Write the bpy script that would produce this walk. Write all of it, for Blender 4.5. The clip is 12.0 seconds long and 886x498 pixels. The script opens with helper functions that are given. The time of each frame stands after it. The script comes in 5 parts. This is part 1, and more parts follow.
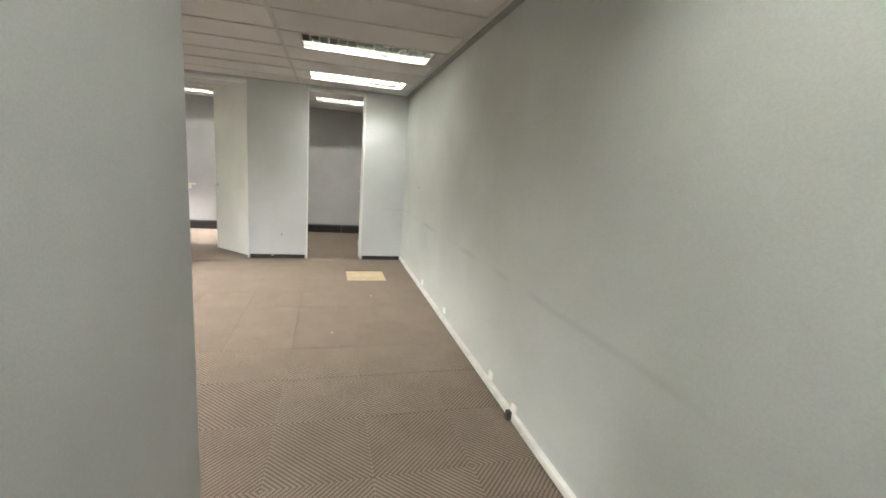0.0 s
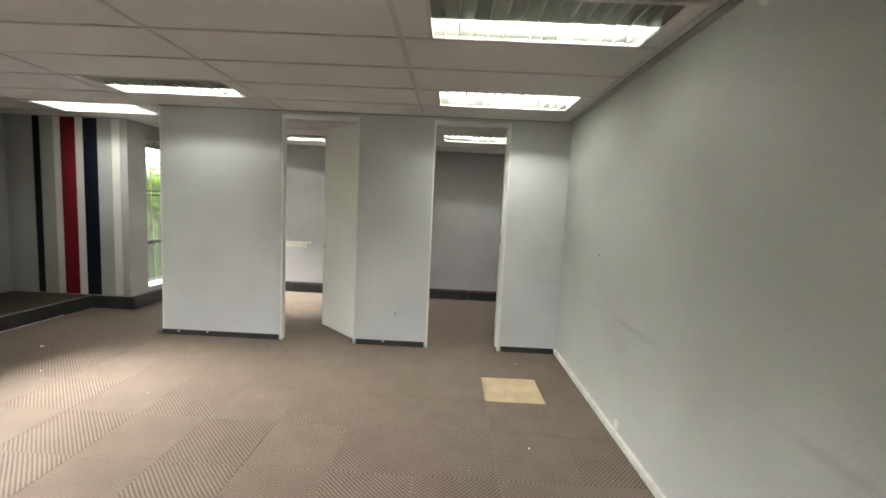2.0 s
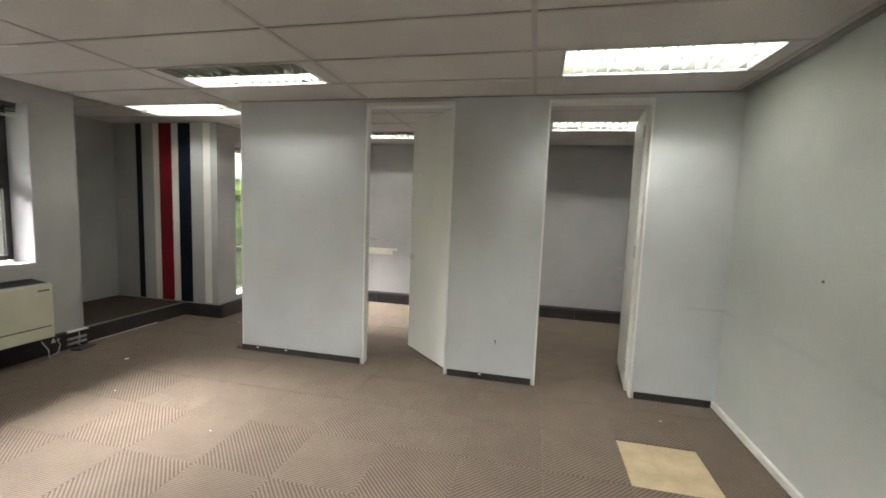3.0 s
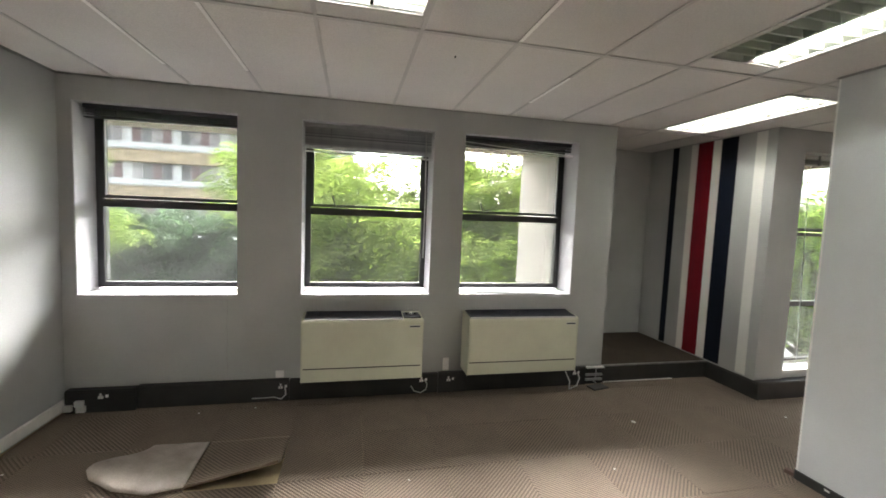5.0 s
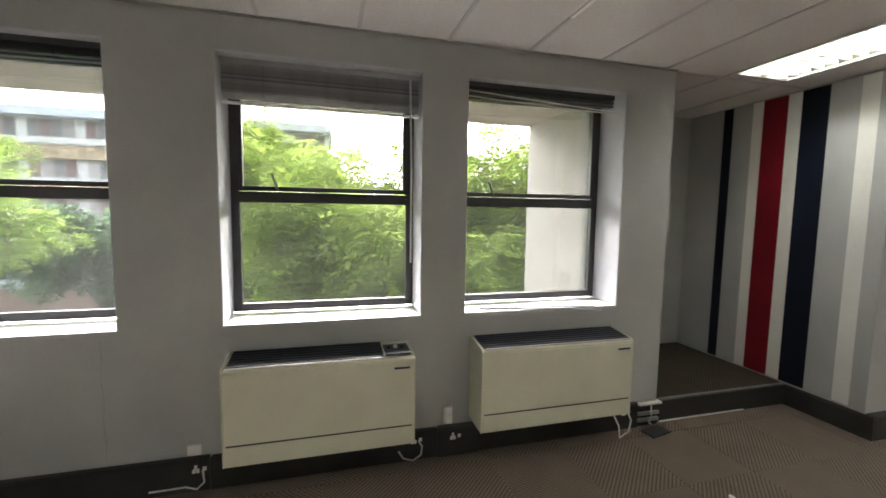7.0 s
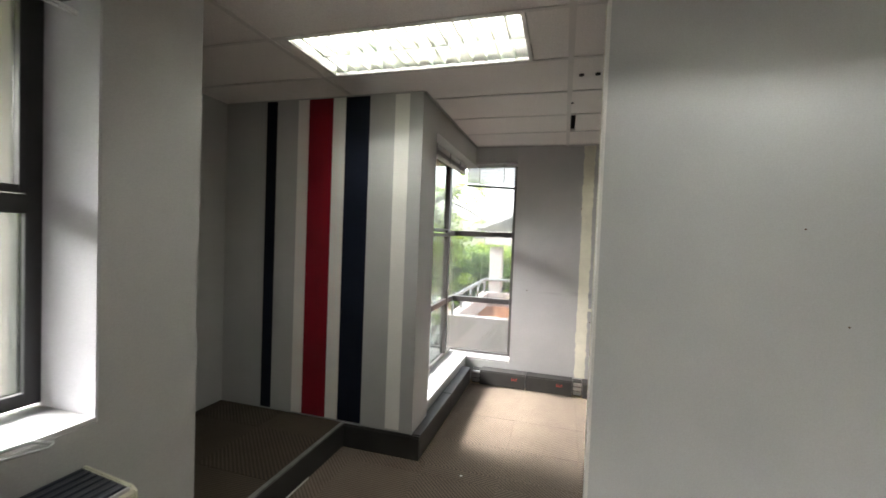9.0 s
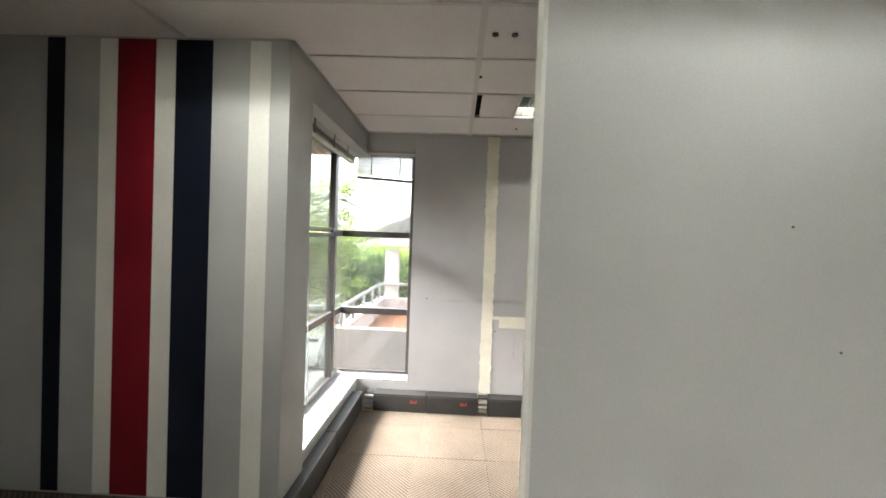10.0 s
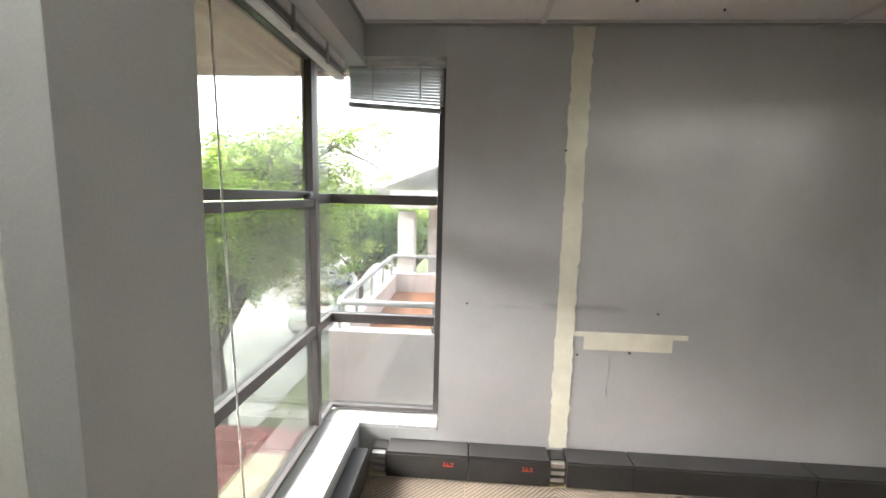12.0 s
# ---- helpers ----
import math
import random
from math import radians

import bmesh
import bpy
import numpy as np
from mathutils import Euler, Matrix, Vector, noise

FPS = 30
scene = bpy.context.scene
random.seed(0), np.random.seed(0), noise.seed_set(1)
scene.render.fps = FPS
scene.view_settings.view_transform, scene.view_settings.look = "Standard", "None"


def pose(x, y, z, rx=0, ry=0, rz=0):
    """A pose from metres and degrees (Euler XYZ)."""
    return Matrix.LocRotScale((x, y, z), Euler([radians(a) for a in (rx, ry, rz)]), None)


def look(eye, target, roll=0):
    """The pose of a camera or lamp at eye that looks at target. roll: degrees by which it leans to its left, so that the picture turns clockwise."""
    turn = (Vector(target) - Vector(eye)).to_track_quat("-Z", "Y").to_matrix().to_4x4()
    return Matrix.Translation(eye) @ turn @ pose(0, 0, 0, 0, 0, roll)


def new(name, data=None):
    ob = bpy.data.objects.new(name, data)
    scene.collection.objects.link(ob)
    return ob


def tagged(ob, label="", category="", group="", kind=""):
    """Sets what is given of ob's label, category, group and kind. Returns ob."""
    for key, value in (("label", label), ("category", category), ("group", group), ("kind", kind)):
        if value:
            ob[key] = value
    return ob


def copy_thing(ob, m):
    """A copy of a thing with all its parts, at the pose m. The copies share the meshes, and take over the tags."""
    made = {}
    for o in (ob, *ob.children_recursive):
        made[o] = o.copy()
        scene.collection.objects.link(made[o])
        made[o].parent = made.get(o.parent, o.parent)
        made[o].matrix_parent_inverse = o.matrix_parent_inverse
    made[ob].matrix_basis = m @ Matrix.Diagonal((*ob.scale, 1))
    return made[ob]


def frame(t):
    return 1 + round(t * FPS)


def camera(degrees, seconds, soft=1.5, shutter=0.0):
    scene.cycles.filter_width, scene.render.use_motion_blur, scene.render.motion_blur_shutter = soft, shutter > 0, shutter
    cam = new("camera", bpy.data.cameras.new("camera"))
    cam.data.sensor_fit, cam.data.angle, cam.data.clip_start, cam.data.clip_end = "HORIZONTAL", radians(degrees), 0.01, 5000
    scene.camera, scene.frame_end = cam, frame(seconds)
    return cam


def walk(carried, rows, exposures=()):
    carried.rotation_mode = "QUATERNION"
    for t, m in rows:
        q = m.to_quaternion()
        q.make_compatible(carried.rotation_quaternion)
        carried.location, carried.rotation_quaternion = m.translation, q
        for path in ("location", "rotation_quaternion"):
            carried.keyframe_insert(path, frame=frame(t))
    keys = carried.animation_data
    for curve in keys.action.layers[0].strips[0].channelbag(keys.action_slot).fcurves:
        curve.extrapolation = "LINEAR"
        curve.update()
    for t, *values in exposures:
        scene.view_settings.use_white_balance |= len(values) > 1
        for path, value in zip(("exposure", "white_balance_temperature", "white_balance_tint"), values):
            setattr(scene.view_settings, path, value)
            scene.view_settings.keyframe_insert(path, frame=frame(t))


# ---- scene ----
cam = camera(94.0, 12.0, soft=1.65, shutter=0.12)
PATH = [
    (0, (0.536, -0.292, 1.466), (1.065, 1.601, 1.094), 4.3),
    (0.5, (0.615, 0.192, 1.489), (0.917, 2.143, 1.166), 3.0),
    (1, (0.504, 0.694, 1.523), (0.667, 2.67, 1.26), 3.9),
    (1.5, (0.468, 1.183, 1.528), (0.651, 3.161, 1.293), 3.6),
    (2, (0.417, 1.687, 1.543), (0.382, 3.677, 1.352), 2.7),
    (2.5, (0.259, 2.144, 1.536), (0.041, 4.122, 1.338), 3.0),
    (2.7, (0.222, 2.301, 1.536), (-0.06, 4.272, 1.341), 2.7),
    (4.3, (-0.498, 3.286, 1.585), (-2.073, 4.507, 1.413), 0.8),
    (4.5, (-0.584, 3.345, 1.599), (-2.323, 4.321, 1.44), 0.9),
    (5, (-0.79, 3.342, 1.595), (-2.736, 3.775, 1.438), 2.3),
    (5.5, (-1.019, 3.3, 1.599), (-3.002, 3.487, 1.418), 2.2),
    (6, (-1.28, 3.356, 1.545), (-3.268, 3.489, 1.374), 0.6),
    (6.5, (-1.606, 3.416, 1.571), (-3.59, 3.63, 1.434), 0.0),
    (6.7, (-1.751, 3.437, 1.544), (-3.721, 3.752, 1.393), 0.3),
    (8.3, (-2.727, 4.107, 1.505), (-3.93, 5.697, 1.344), 1.5),
    (8.5, (-2.814, 4.209, 1.52), (-3.83, 5.926, 1.382), 2.0),
    (9, (-2.907, 4.427, 1.545), (-3.466, 6.346, 1.484), 2.2),
    (9.5, (-2.922, 4.744, 1.568), (-3.154, 6.731, 1.556), 1.2),
    (10, (-2.992, 5.035, 1.547), (-3.061, 7.033, 1.508), 2.1),
    (10.5, (-3.174, 5.373, 1.606), (-3.153, 7.373, 1.603), 2.2),
    (11, (-3.163, 5.791, 1.579), (-3.127, 7.791, 1.588), 1.4),
    (11.5, (-3.197, 6.15, 1.614), (-3.273, 8.145, 1.497), 1.7),
    (12, (-3.262, 6.516, 1.62), (-3.382, 8.497, 1.362), 1.4),
]
walk(cam, [(t, look(eye, target, roll)) for t, eye, target, roll in PATH],
     exposures=[(0.0, 5.4), (2.5, 4.85), (4.5, 4.75), (6.0, 5.05), (6.5, 4.9), (8.5, 4.3), (9.5, 4.8), (11.0, 4.9), (11.5, 4.9), (12.0, 4.65)])

# ---- world and sun: bright overcast day ----
world = bpy.data.worlds.new("overcast_sky")
scene.world = world
world.use_nodes = True
wn = world.node_tree.nodes
sky = wn.new("ShaderNodeTexSky")
sky.sky_type = "NISHITA"
sky.sun_disc = False
sky.sun_elevation = radians(33)
sky.sun_rotation = radians(272)
sky.air_density, sky.dust_density, sky.ozone_density = 1.0, 4.0, 1.0
wn["Background"].inputs["Strength"].default_value = 0.15
cloud = wn.new("ShaderNodeHueSaturation")
cloud.inputs["Saturation"].default_value = 0.25
cloud.inputs["Value"].default_value = 2.2
world.node_tree.links.new(sky.outputs[0], cloud.inputs["Color"])
world.node_tree.links.new(cloud.outputs[0], wn["Background"].inputs["Color"])

sun_data = bpy.data.lights.new("sun", "SUN")
sun_data.energy, sun_data.angle, sun_data.color = 0.6, radians(70), (1.0, 0.97, 0.985)
sun = new("sun", sun_data)
sun.matrix_world = look((-36.3, 1.5, 24.0), (0, 0, 0))

TUBE_POWER = 3.5
TUBE_COLOUR = (1.0, 0.985, 0.925)

# The plan below is written in plan units; one unit is U metres.
U = 0.952
CEIL = 2.645          # ceiling height in plan units
TOP = 2.95            # underside of the slab above the ceiling


# ---- materials ----
def material(name, colour, rough=0.6, metal=0.0, mottle=0.08, scale=6.0, grain=0.04, grain_scale=180.0, bump=0.05,
             bump_scale=220.0, spec=0.4, random_tone=0.0, island=False):
    m = bpy.data.materials.new(name)
    m.use_nodes = True
    nt = m.node_tree
    bsdf = nt.nodes["Principled BSDF"]
    bsdf.inputs["Roughness"].default_value = rough
    bsdf.inputs["Metallic"].default_value = metal
    bsdf.inputs["Specular IOR Level"].default_value = spec
    co = nt.nodes.new("ShaderNodeTexCoord")

    def noisy(s, amount, detail=4.0):
        n = nt.nodes.new("ShaderNodeTexNoise")
        n.inputs["Scale"].default_value = s
        n.inputs["Detail"].default_value = detail
        nt.links.new(co.outputs["Object"], n.inputs["Vector"])
        r = nt.nodes.new("ShaderNodeMapRange")
        r.inputs["From Min"].default_value, r.inputs["From Max"].default_value = 0.3, 0.7
        r.inputs["To Min"].default_value, r.inputs["To Max"].default_value = 1 - amount, 1 + amount
        nt.links.new(n.outputs["Fac"], r.inputs["Value"])
        return r.outputs["Result"]

    value = noisy(scale, mottle)
    fine = noisy(grain_scale, grain, 2.0)
    mul = nt.nodes.new("ShaderNodeMath")
    mul.operation = "MULTIPLY"
    nt.links.new(value, mul.inputs[0])
    nt.links.new(fine, mul.inputs[1])
    out = mul.outputs[0]
    if random_tone:
        if island:
            src = nt.nodes.new("ShaderNodeNewGeometry").outputs["Random Per Island"]
        else:
            src = nt.nodes.new("ShaderNodeObjectInfo").outputs["Random"]
        r = nt.nodes.new("ShaderNodeMapRange")
        r.inputs["To Min"].default_value, r.inputs["To Max"].default_value = 1 - random_tone, 1 + random_tone
        nt.links.new(src, r.inputs["Value"])
        m2 = nt.nodes.new("ShaderNodeMath")
        m2.operation = "MULTIPLY"
        nt.links.new(out, m2.inputs[0])
        nt.links.new(r.outputs["Result"], m2.inputs[1])
        out = m2.outputs[0]
    vm = nt.nodes.new("ShaderNodeVectorMath")
    vm.operation = "SCALE"
    vm.inputs[0].default_value = colour
    nt.links.new(out, vm.inputs["Scale"])
    nt.links.new(vm.outputs["Vector"], bsdf.inputs["Base Color"])
    if bump:
        n = nt.nodes.new("ShaderNodeTexNoise")
        n.inputs["Scale"].default_value = bump_scale
        n.inputs["Detail"].default_value = 3.0
        nt.links.new(co.outputs["Object"], n.inputs["Vector"])
        b = nt.nodes.new("ShaderNodeBump")
        b.inputs["Strength"].default_value = bump
        b.inputs["Distance"].default_value = 0.004
        nt.links.new(n.outputs["Fac"], b.inputs["Height"])
        nt.links.new(b.outputs["Normal"], bsdf.inputs["Normal"])
    m.name = name
    return m


def add_stain(m, axis, centre, half, colour_scale, noise_scale, stretch, along=None):
    """A rubbed line on a painted wall: a band round one coordinate (metres), broken up by stretched noise."""
    nt = m.node_tree
    bsdf = nt.nodes["Principled BSDF"]
    base = bsdf.inputs["Base Color"].links[0].from_socket
    co = nt.nodes.new("ShaderNodeTexCoord")
    sep = nt.nodes.new("ShaderNodeSeparateXYZ")
    nt.links.new(co.outputs["Object"], sep.inputs[0])
    sub = nt.nodes.new("ShaderNodeMath")
    sub.operation = "SUBTRACT"
    nt.links.new(sep.outputs[axis], sub.inputs[0])
    sub.inputs[1].default_value = centre
    ab = nt.nodes.new("ShaderNodeMath")
    ab.operation = "ABSOLUTE"
    nt.links.new(sub.outputs[0], ab.inputs[0])
    band = nt.nodes.new("ShaderNodeMapRange")
    band.interpolation_type = "SMOOTHSTEP"
    band.inputs["From Min"].default_value, band.inputs["From Max"].default_value = 0.0, half
    band.inputs["To Min"].default_value, band.inputs["To Max"].default_value = 1.0, 0.0
    nt.links.new(ab.outputs[0], band.inputs["Value"])
    mp = nt.nodes.new("ShaderNodeMapping")
    mp.inputs["Scale"].default_value = stretch
    nt.links.new(co.outputs["Object"], mp.inputs["Vector"])
    n = nt.nodes.new("ShaderNodeTexNoise")
    n.inputs["Scale"].default_value = noise_scale
    nt.links.new(mp.outputs["Vector"], n.inputs["Vector"])
    r = nt.nodes.new("ShaderNodeMapRange")
    r.inputs["From Min"].default_value, r.inputs["From Max"].default_value = 0.42, 0.68
    nt.links.new(n.outputs["Fac"], r.inputs["Value"])
    mul = nt.nodes.new("ShaderNodeMath")
    mul.operation = "MULTIPLY"
    nt.links.new(band.outputs["Result"], mul.inputs[0])
    nt.links.new(r.outputs["Result"], mul.inputs[1])
    amount = mul.outputs[0]
    if along:
        # the line runs only over one stretch of the wall's x
        for a, b in ((along[0], along[0] + 0.15), (along[1], along[1] - 0.15)):
            edge = nt.nodes.new("ShaderNodeMapRange")
            edge.inputs["From Min"].default_value, edge.inputs["From Max"].default_value = a, b
            nt.links.new(sep.outputs["X"], edge.inputs["Value"])
            both = nt.nodes.new("ShaderNodeMath")
            both.operation = "MULTIPLY"
            nt.links.new(amount, both.inputs[0])
            nt.links.new(edge.outputs["Result"], both.inputs[1])
            amount = both.outputs[0]
    mix = nt.nodes.new("ShaderNodeMix")
    mix.data_type = "RGBA"
    nt.links.new(amount, mix.inputs["Factor"])
    nt.links.new(base, mix.inputs["A"])
    sc = nt.nodes.new("ShaderNodeVectorMath")
    sc.operation = "SCALE"
    sc.inputs["Scale"].default_value = colour_scale
    nt.links.new(base, sc.inputs[0])
    nt.links.new(sc.outputs["Vector"], mix.inputs["B"])
    nt.links.new(mix.outputs["Result"], bsdf.inputs["Base Color"])


def carpet_material(name, light, dark, pitch, sheen=0.0):
    """Corduroy carpet tile: diagonal ribs in the tile's own coordinates, worn unevenly."""
    m = material(name, light, rough=0.95, mottle=0.11, scale=3.5, grain=0.35, grain_scale=420, bump=0.35, bump_scale=520,
                 spec=0.1, random_tone=0.05)
    nt = m.node_tree
    bsdf = nt.nodes["Principled BSDF"]
    base = bsdf.inputs["Base Color"].links[0].from_socket
    co = nt.nodes.new("ShaderNodeTexCoord")
    mp = nt.nodes.new("ShaderNodeMapping")
    mp.inputs["Rotation"].default_value = (0, 0, radians(45))
    nt.links.new(co.outputs["Object"], mp.inputs["Vector"])
    w = nt.nodes.new("ShaderNodeTexWave")
    w.wave_type, w.bands_direction, w.wave_profile = "BANDS", "X", "SIN"
    w.inputs["Scale"].default_value = 2 * math.pi / (20 * pitch)
    w.inputs["Distortion"].default_value = 0.5
    w.inputs["Detail"].default_value = 2.0
    w.inputs["Detail Scale"].default_value = 3.0
    nt.links.new(mp.outputs["Vector"], w.inputs["Vector"])
    r = nt.nodes.new("ShaderNodeMapRange")
    r.interpolation_type = "SMOOTHSTEP"
    r.inputs["From Min"].default_value, r.inputs["From Max"].default_value = 0.25, 0.75
    nt.links.new(w.outputs["Fac"], r.inputs["Value"])
    ratio = nt.nodes.new("ShaderNodeVectorMath")
    ratio.operation = "MULTIPLY"
    ratio.inputs[1].default_value = [d / l for d, l in zip(dark, light)]
    nt.links.new(base, ratio.inputs[0])
    mix = nt.nodes.new("ShaderNodeMix")
    mix.data_type = "RGBA"
    nt.links.new(r.outputs["Result"], mix.inputs["Factor"])
    nt.links.new(ratio.outputs["Vector"], mix.inputs["A"])
    nt.links.new(base, mix.inputs["B"])
    nt.links.new(mix.outputs["Result"], bsdf.inputs["Base Color"])
    bsdf.inputs["Sheen Weight"].default_value = sheen
    bsdf.inputs["Sheen Roughness"].default_value = 0.45
    bsdf.inputs["Sheen Tint"].default_value = (0.95, 0.78, 0.62, 1)
    b = nt.nodes.new("ShaderNodeBump")
    b.inputs["Strength"].default_value = 0.6
    b.inputs["Distance"].default_value = 0.003
    nt.links.new(r.outputs["Result"], b.inputs["Height"])
    first = bsdf.inputs["Normal"].links[0].from_socket
    nt.links.new(first, b.inputs["Normal"])
    nt.links.new(b.outputs["Normal"], bsdf.inputs["Normal"])
    return m


def glass_material(name, tint=(1, 1, 1), dirt=0.06):
    m = bpy.data.materials.new(name)
    m.use_nodes = True
    nt = m.node_tree
    nt.nodes.remove(nt.nodes["Principled BSDF"])
    tr = nt.nodes.new("ShaderNodeBsdfTransparent")
    tr.inputs["Color"].default_value = (*tint, 1)
    gl = nt.nodes.new("ShaderNodeBsdfGlossy")
    gl.inputs["Roughness"].default_value = 0.02
    df = nt.nodes.new("ShaderNodeBsdfTranslucent")
    df.inputs["Color"].default_value = (0.75, 0.77, 0.76, 1)
    n = nt.nodes.new("ShaderNodeTexNoise")
    n.inputs["Scale"].default_value = 5.0
    n.inputs["Detail"].default_value = 6.0
    co = nt.nodes.new("ShaderNodeTexCoord")
    nt.links.new(co.outputs["Object"], n.inputs["Vector"])
    r = nt.nodes.new("ShaderNodeMapRange")
    r.inputs["To Min"].default_value, r.inputs["To Max"].default_value = 0.2 * dirt, 2 * dirt
    nt.links.new(n.outputs["Fac"], r.inputs["Value"])
    dust = nt.nodes.new("ShaderNodeMixShader")
    nt.links.new(r.outputs["Result"], dust.inputs["Fac"])
    nt.links.new(tr.outputs[0], dust.inputs[1])
    nt.links.new(df.outputs[0], dust.inputs[2])
    lw = nt.nodes.new("ShaderNodeLayerWeight")
    lw.inputs["Blend"].default_value = 0.5
    p5 = nt.nodes.new("ShaderNodeMath")
    p5.operation = "POWER"
    p5.inputs[1].default_value = 4.0
    nt.links.new(lw.outputs["Facing"], p5.inputs[0])
    fr = nt.nodes.new("ShaderNodeMath")
    fr.operation = "MULTIPLY_ADD"
    fr.inputs[1].default_value, fr.inputs[2].default_value = 0.6, 0.03
    nt.links.new(p5.outputs[0], fr.inputs[0])
    mix = nt.nodes.new("ShaderNodeMixShader")
    nt.links.new(fr.outputs[0], mix.inputs["Fac"])
    nt.links.new(dust.outputs[0], mix.inputs[1])
    nt.links.new(gl.outputs[0], mix.inputs[2])
    nt.links.new(mix.outputs[0], nt.nodes["Material Output"].inputs["Surface"])
    return m


def emitter(name, colour, strength):
    m = bpy.data.materials.new(name)
    m.use_nodes = True
    b = m.node_tree.nodes["Principled BSDF"]
    b.inputs["Base Color"].default_value = (0.8, 0.8, 0.8, 1)
    b.inputs["Emission Color"].default_value = (*colour, 1)
    b.inputs["Emission Strength"].default_value = strength
    return m


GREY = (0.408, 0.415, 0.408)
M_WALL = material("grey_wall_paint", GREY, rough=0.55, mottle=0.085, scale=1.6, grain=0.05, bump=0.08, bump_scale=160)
# The same grey paint, its colour lightened to stand in for daylight.
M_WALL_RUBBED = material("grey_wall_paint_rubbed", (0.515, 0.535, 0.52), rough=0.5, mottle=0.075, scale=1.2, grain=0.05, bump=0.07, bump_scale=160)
add_stain(M_WALL_RUBBED, "Z", 0.85 * U, 0.035, 0.84, 3.0, (1, 0.5, 2))
# The same paint again, its colour warmed for the light near the bay.
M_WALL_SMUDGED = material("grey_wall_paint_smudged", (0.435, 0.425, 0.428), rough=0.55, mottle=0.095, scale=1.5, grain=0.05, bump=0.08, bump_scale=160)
add_stain(M_WALL_SMUDGED, "Z", 1.06 * U, 0.035, 0.66, 4.0, (1, 1, 3), (-3.5 * U, -2.45 * U))
# The same paint, lightened and blued for the daylight on the partition.
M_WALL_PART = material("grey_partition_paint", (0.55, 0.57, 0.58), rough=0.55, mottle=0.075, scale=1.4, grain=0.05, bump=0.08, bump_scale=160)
add_stain(M_WALL_PART, "Z", 0.85 * U, 0.02, 0.86, 3.0, (1, 1, 2), (1.0 * U, 1.9 * U))
M_CRACK = material("grey_wall_joint", (0.33, 0.33, 0.325), rough=0.7, mottle=0.3, scale=12, bump=0.0)
M_PLASTER = material("bare_cream_plaster", (0.72, 0.69, 0.58), rough=0.9, mottle=0.08, scale=9, bump=0.25, bump_scale=60)
M_CEIL = material("ceiling_board", (0.66, 0.635, 0.62), rough=0.9, mottle=0.05, scale=1.3, grain=0.09, grain_scale=140, bump=0.25, bump_scale=120)
M_BAR = material("grey_ceiling_bar", (0.54, 0.525, 0.515), rough=0.8, mottle=0.05, scale=4, bump=0.0)
M_ANGLE = material("grey_wall_angle", (0.30, 0.30, 0.29), rough=0.7, mottle=0.12, scale=5, bump=0.0)
M_WHITE_BAR = material("white_joint_tape", (0.90, 0.89, 0.87), rough=0.6, mottle=0.05, scale=4, bump=0.0)
M_VOID = material("dark_ceiling_void", (0.03, 0.03, 0.03), rough=0.9)
M_WHITE = material("white_paint", (0.80, 0.80, 0.78), rough=0.4, mottle=0.04, scale=3, bump=0.05)
M_DOOR = material("white_door_paint", (0.78, 0.78, 0.75), rough=0.35, mottle=0.04, scale=2, bump=0.04)
M_STRIPE_WHITE = material("white_stripe_paint", (0.72, 0.72, 0.68), rough=0.5, mottle=0.05, scale=2, bump=0.1, bump_scale=120)
M_RED = material("red_stripe_paint", (0.19, 0.006, 0.015), spec=0.25, rough=0.6, mottle=0.12, scale=3, bump=0.1, bump_scale=120)
M_NAVY = material("navy_stripe_paint", (0.005, 0.008, 0.018), spec=0.2, rough=0.6, mottle=0.15, scale=3, bump=0.1, bump_scale=120)
M_SKIRT = material("dark_grey_trunking", (0.027, 0.026, 0.025), rough=0.5, mottle=0.25, scale=5, grain=0.1, bump=0.04)
M_SKIRT_TOP = material("worn_trunking_lip", (0.16, 0.16, 0.155), rough=0.6, mottle=0.3, scale=12)
M_SKIRT_WHITE = material("white_skirting", (0.66, 0.65, 0.62), rough=0.5, mottle=0.1, scale=8)
M_CARPET = carpet_material("ribbed_carpet", (0.166, 0.133, 0.106), (0.080, 0.064, 0.050), 0.020, 0.25)
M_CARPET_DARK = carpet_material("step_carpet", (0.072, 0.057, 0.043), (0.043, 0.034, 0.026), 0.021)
M_CARPET_BACK = material("carpet_backing", (0.29, 0.252, 0.222), rough=0.7, mottle=0.2, scale=9, grain=0.15, bump=0.3, bump_scale=90)
# Outside of the rolled corner, a darker brown than the flat backing.
M_CARPET_ROLL = material("dusty_carpet_underside", (0.175, 0.14, 0.118), rough=0.9, mottle=0.2, scale=12, grain=0.2, bump=0.3, bump_scale=90)
M_CARPET_EDGE = material("dark_carpet_underside", (0.12, 0.088, 0.062), rough=0.95, mottle=0.25, scale=14, grain=0.3, grain_scale=160, bump=0.4, bump_scale=120)
M_SCREED = material("yellowed_floor_board", (0.44, 0.35, 0.22), rough=0.8, mottle=0.14, scale=6, grain=0.1, bump=0.1)
M_STEEL = material("dark_window_steel", (0.028, 0.028, 0.030), rough=0.4, mottle=0.2, scale=9, spec=0.5)
M_BRONZE = material("bronze_window_aluminium", (0.075, 0.068, 0.066), rough=0.35, metal=0.4, mottle=0.1, scale=9)
# White reveals, dimmed and blued in colour for the daylight they catch.
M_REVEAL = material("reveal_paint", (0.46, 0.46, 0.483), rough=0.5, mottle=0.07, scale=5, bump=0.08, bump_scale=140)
# White sills, colour dimmed against the same strong daylight.
M_SILL = material("white_sill", (0.42, 0.416, 0.42), rough=0.35, mottle=0.06, scale=6)
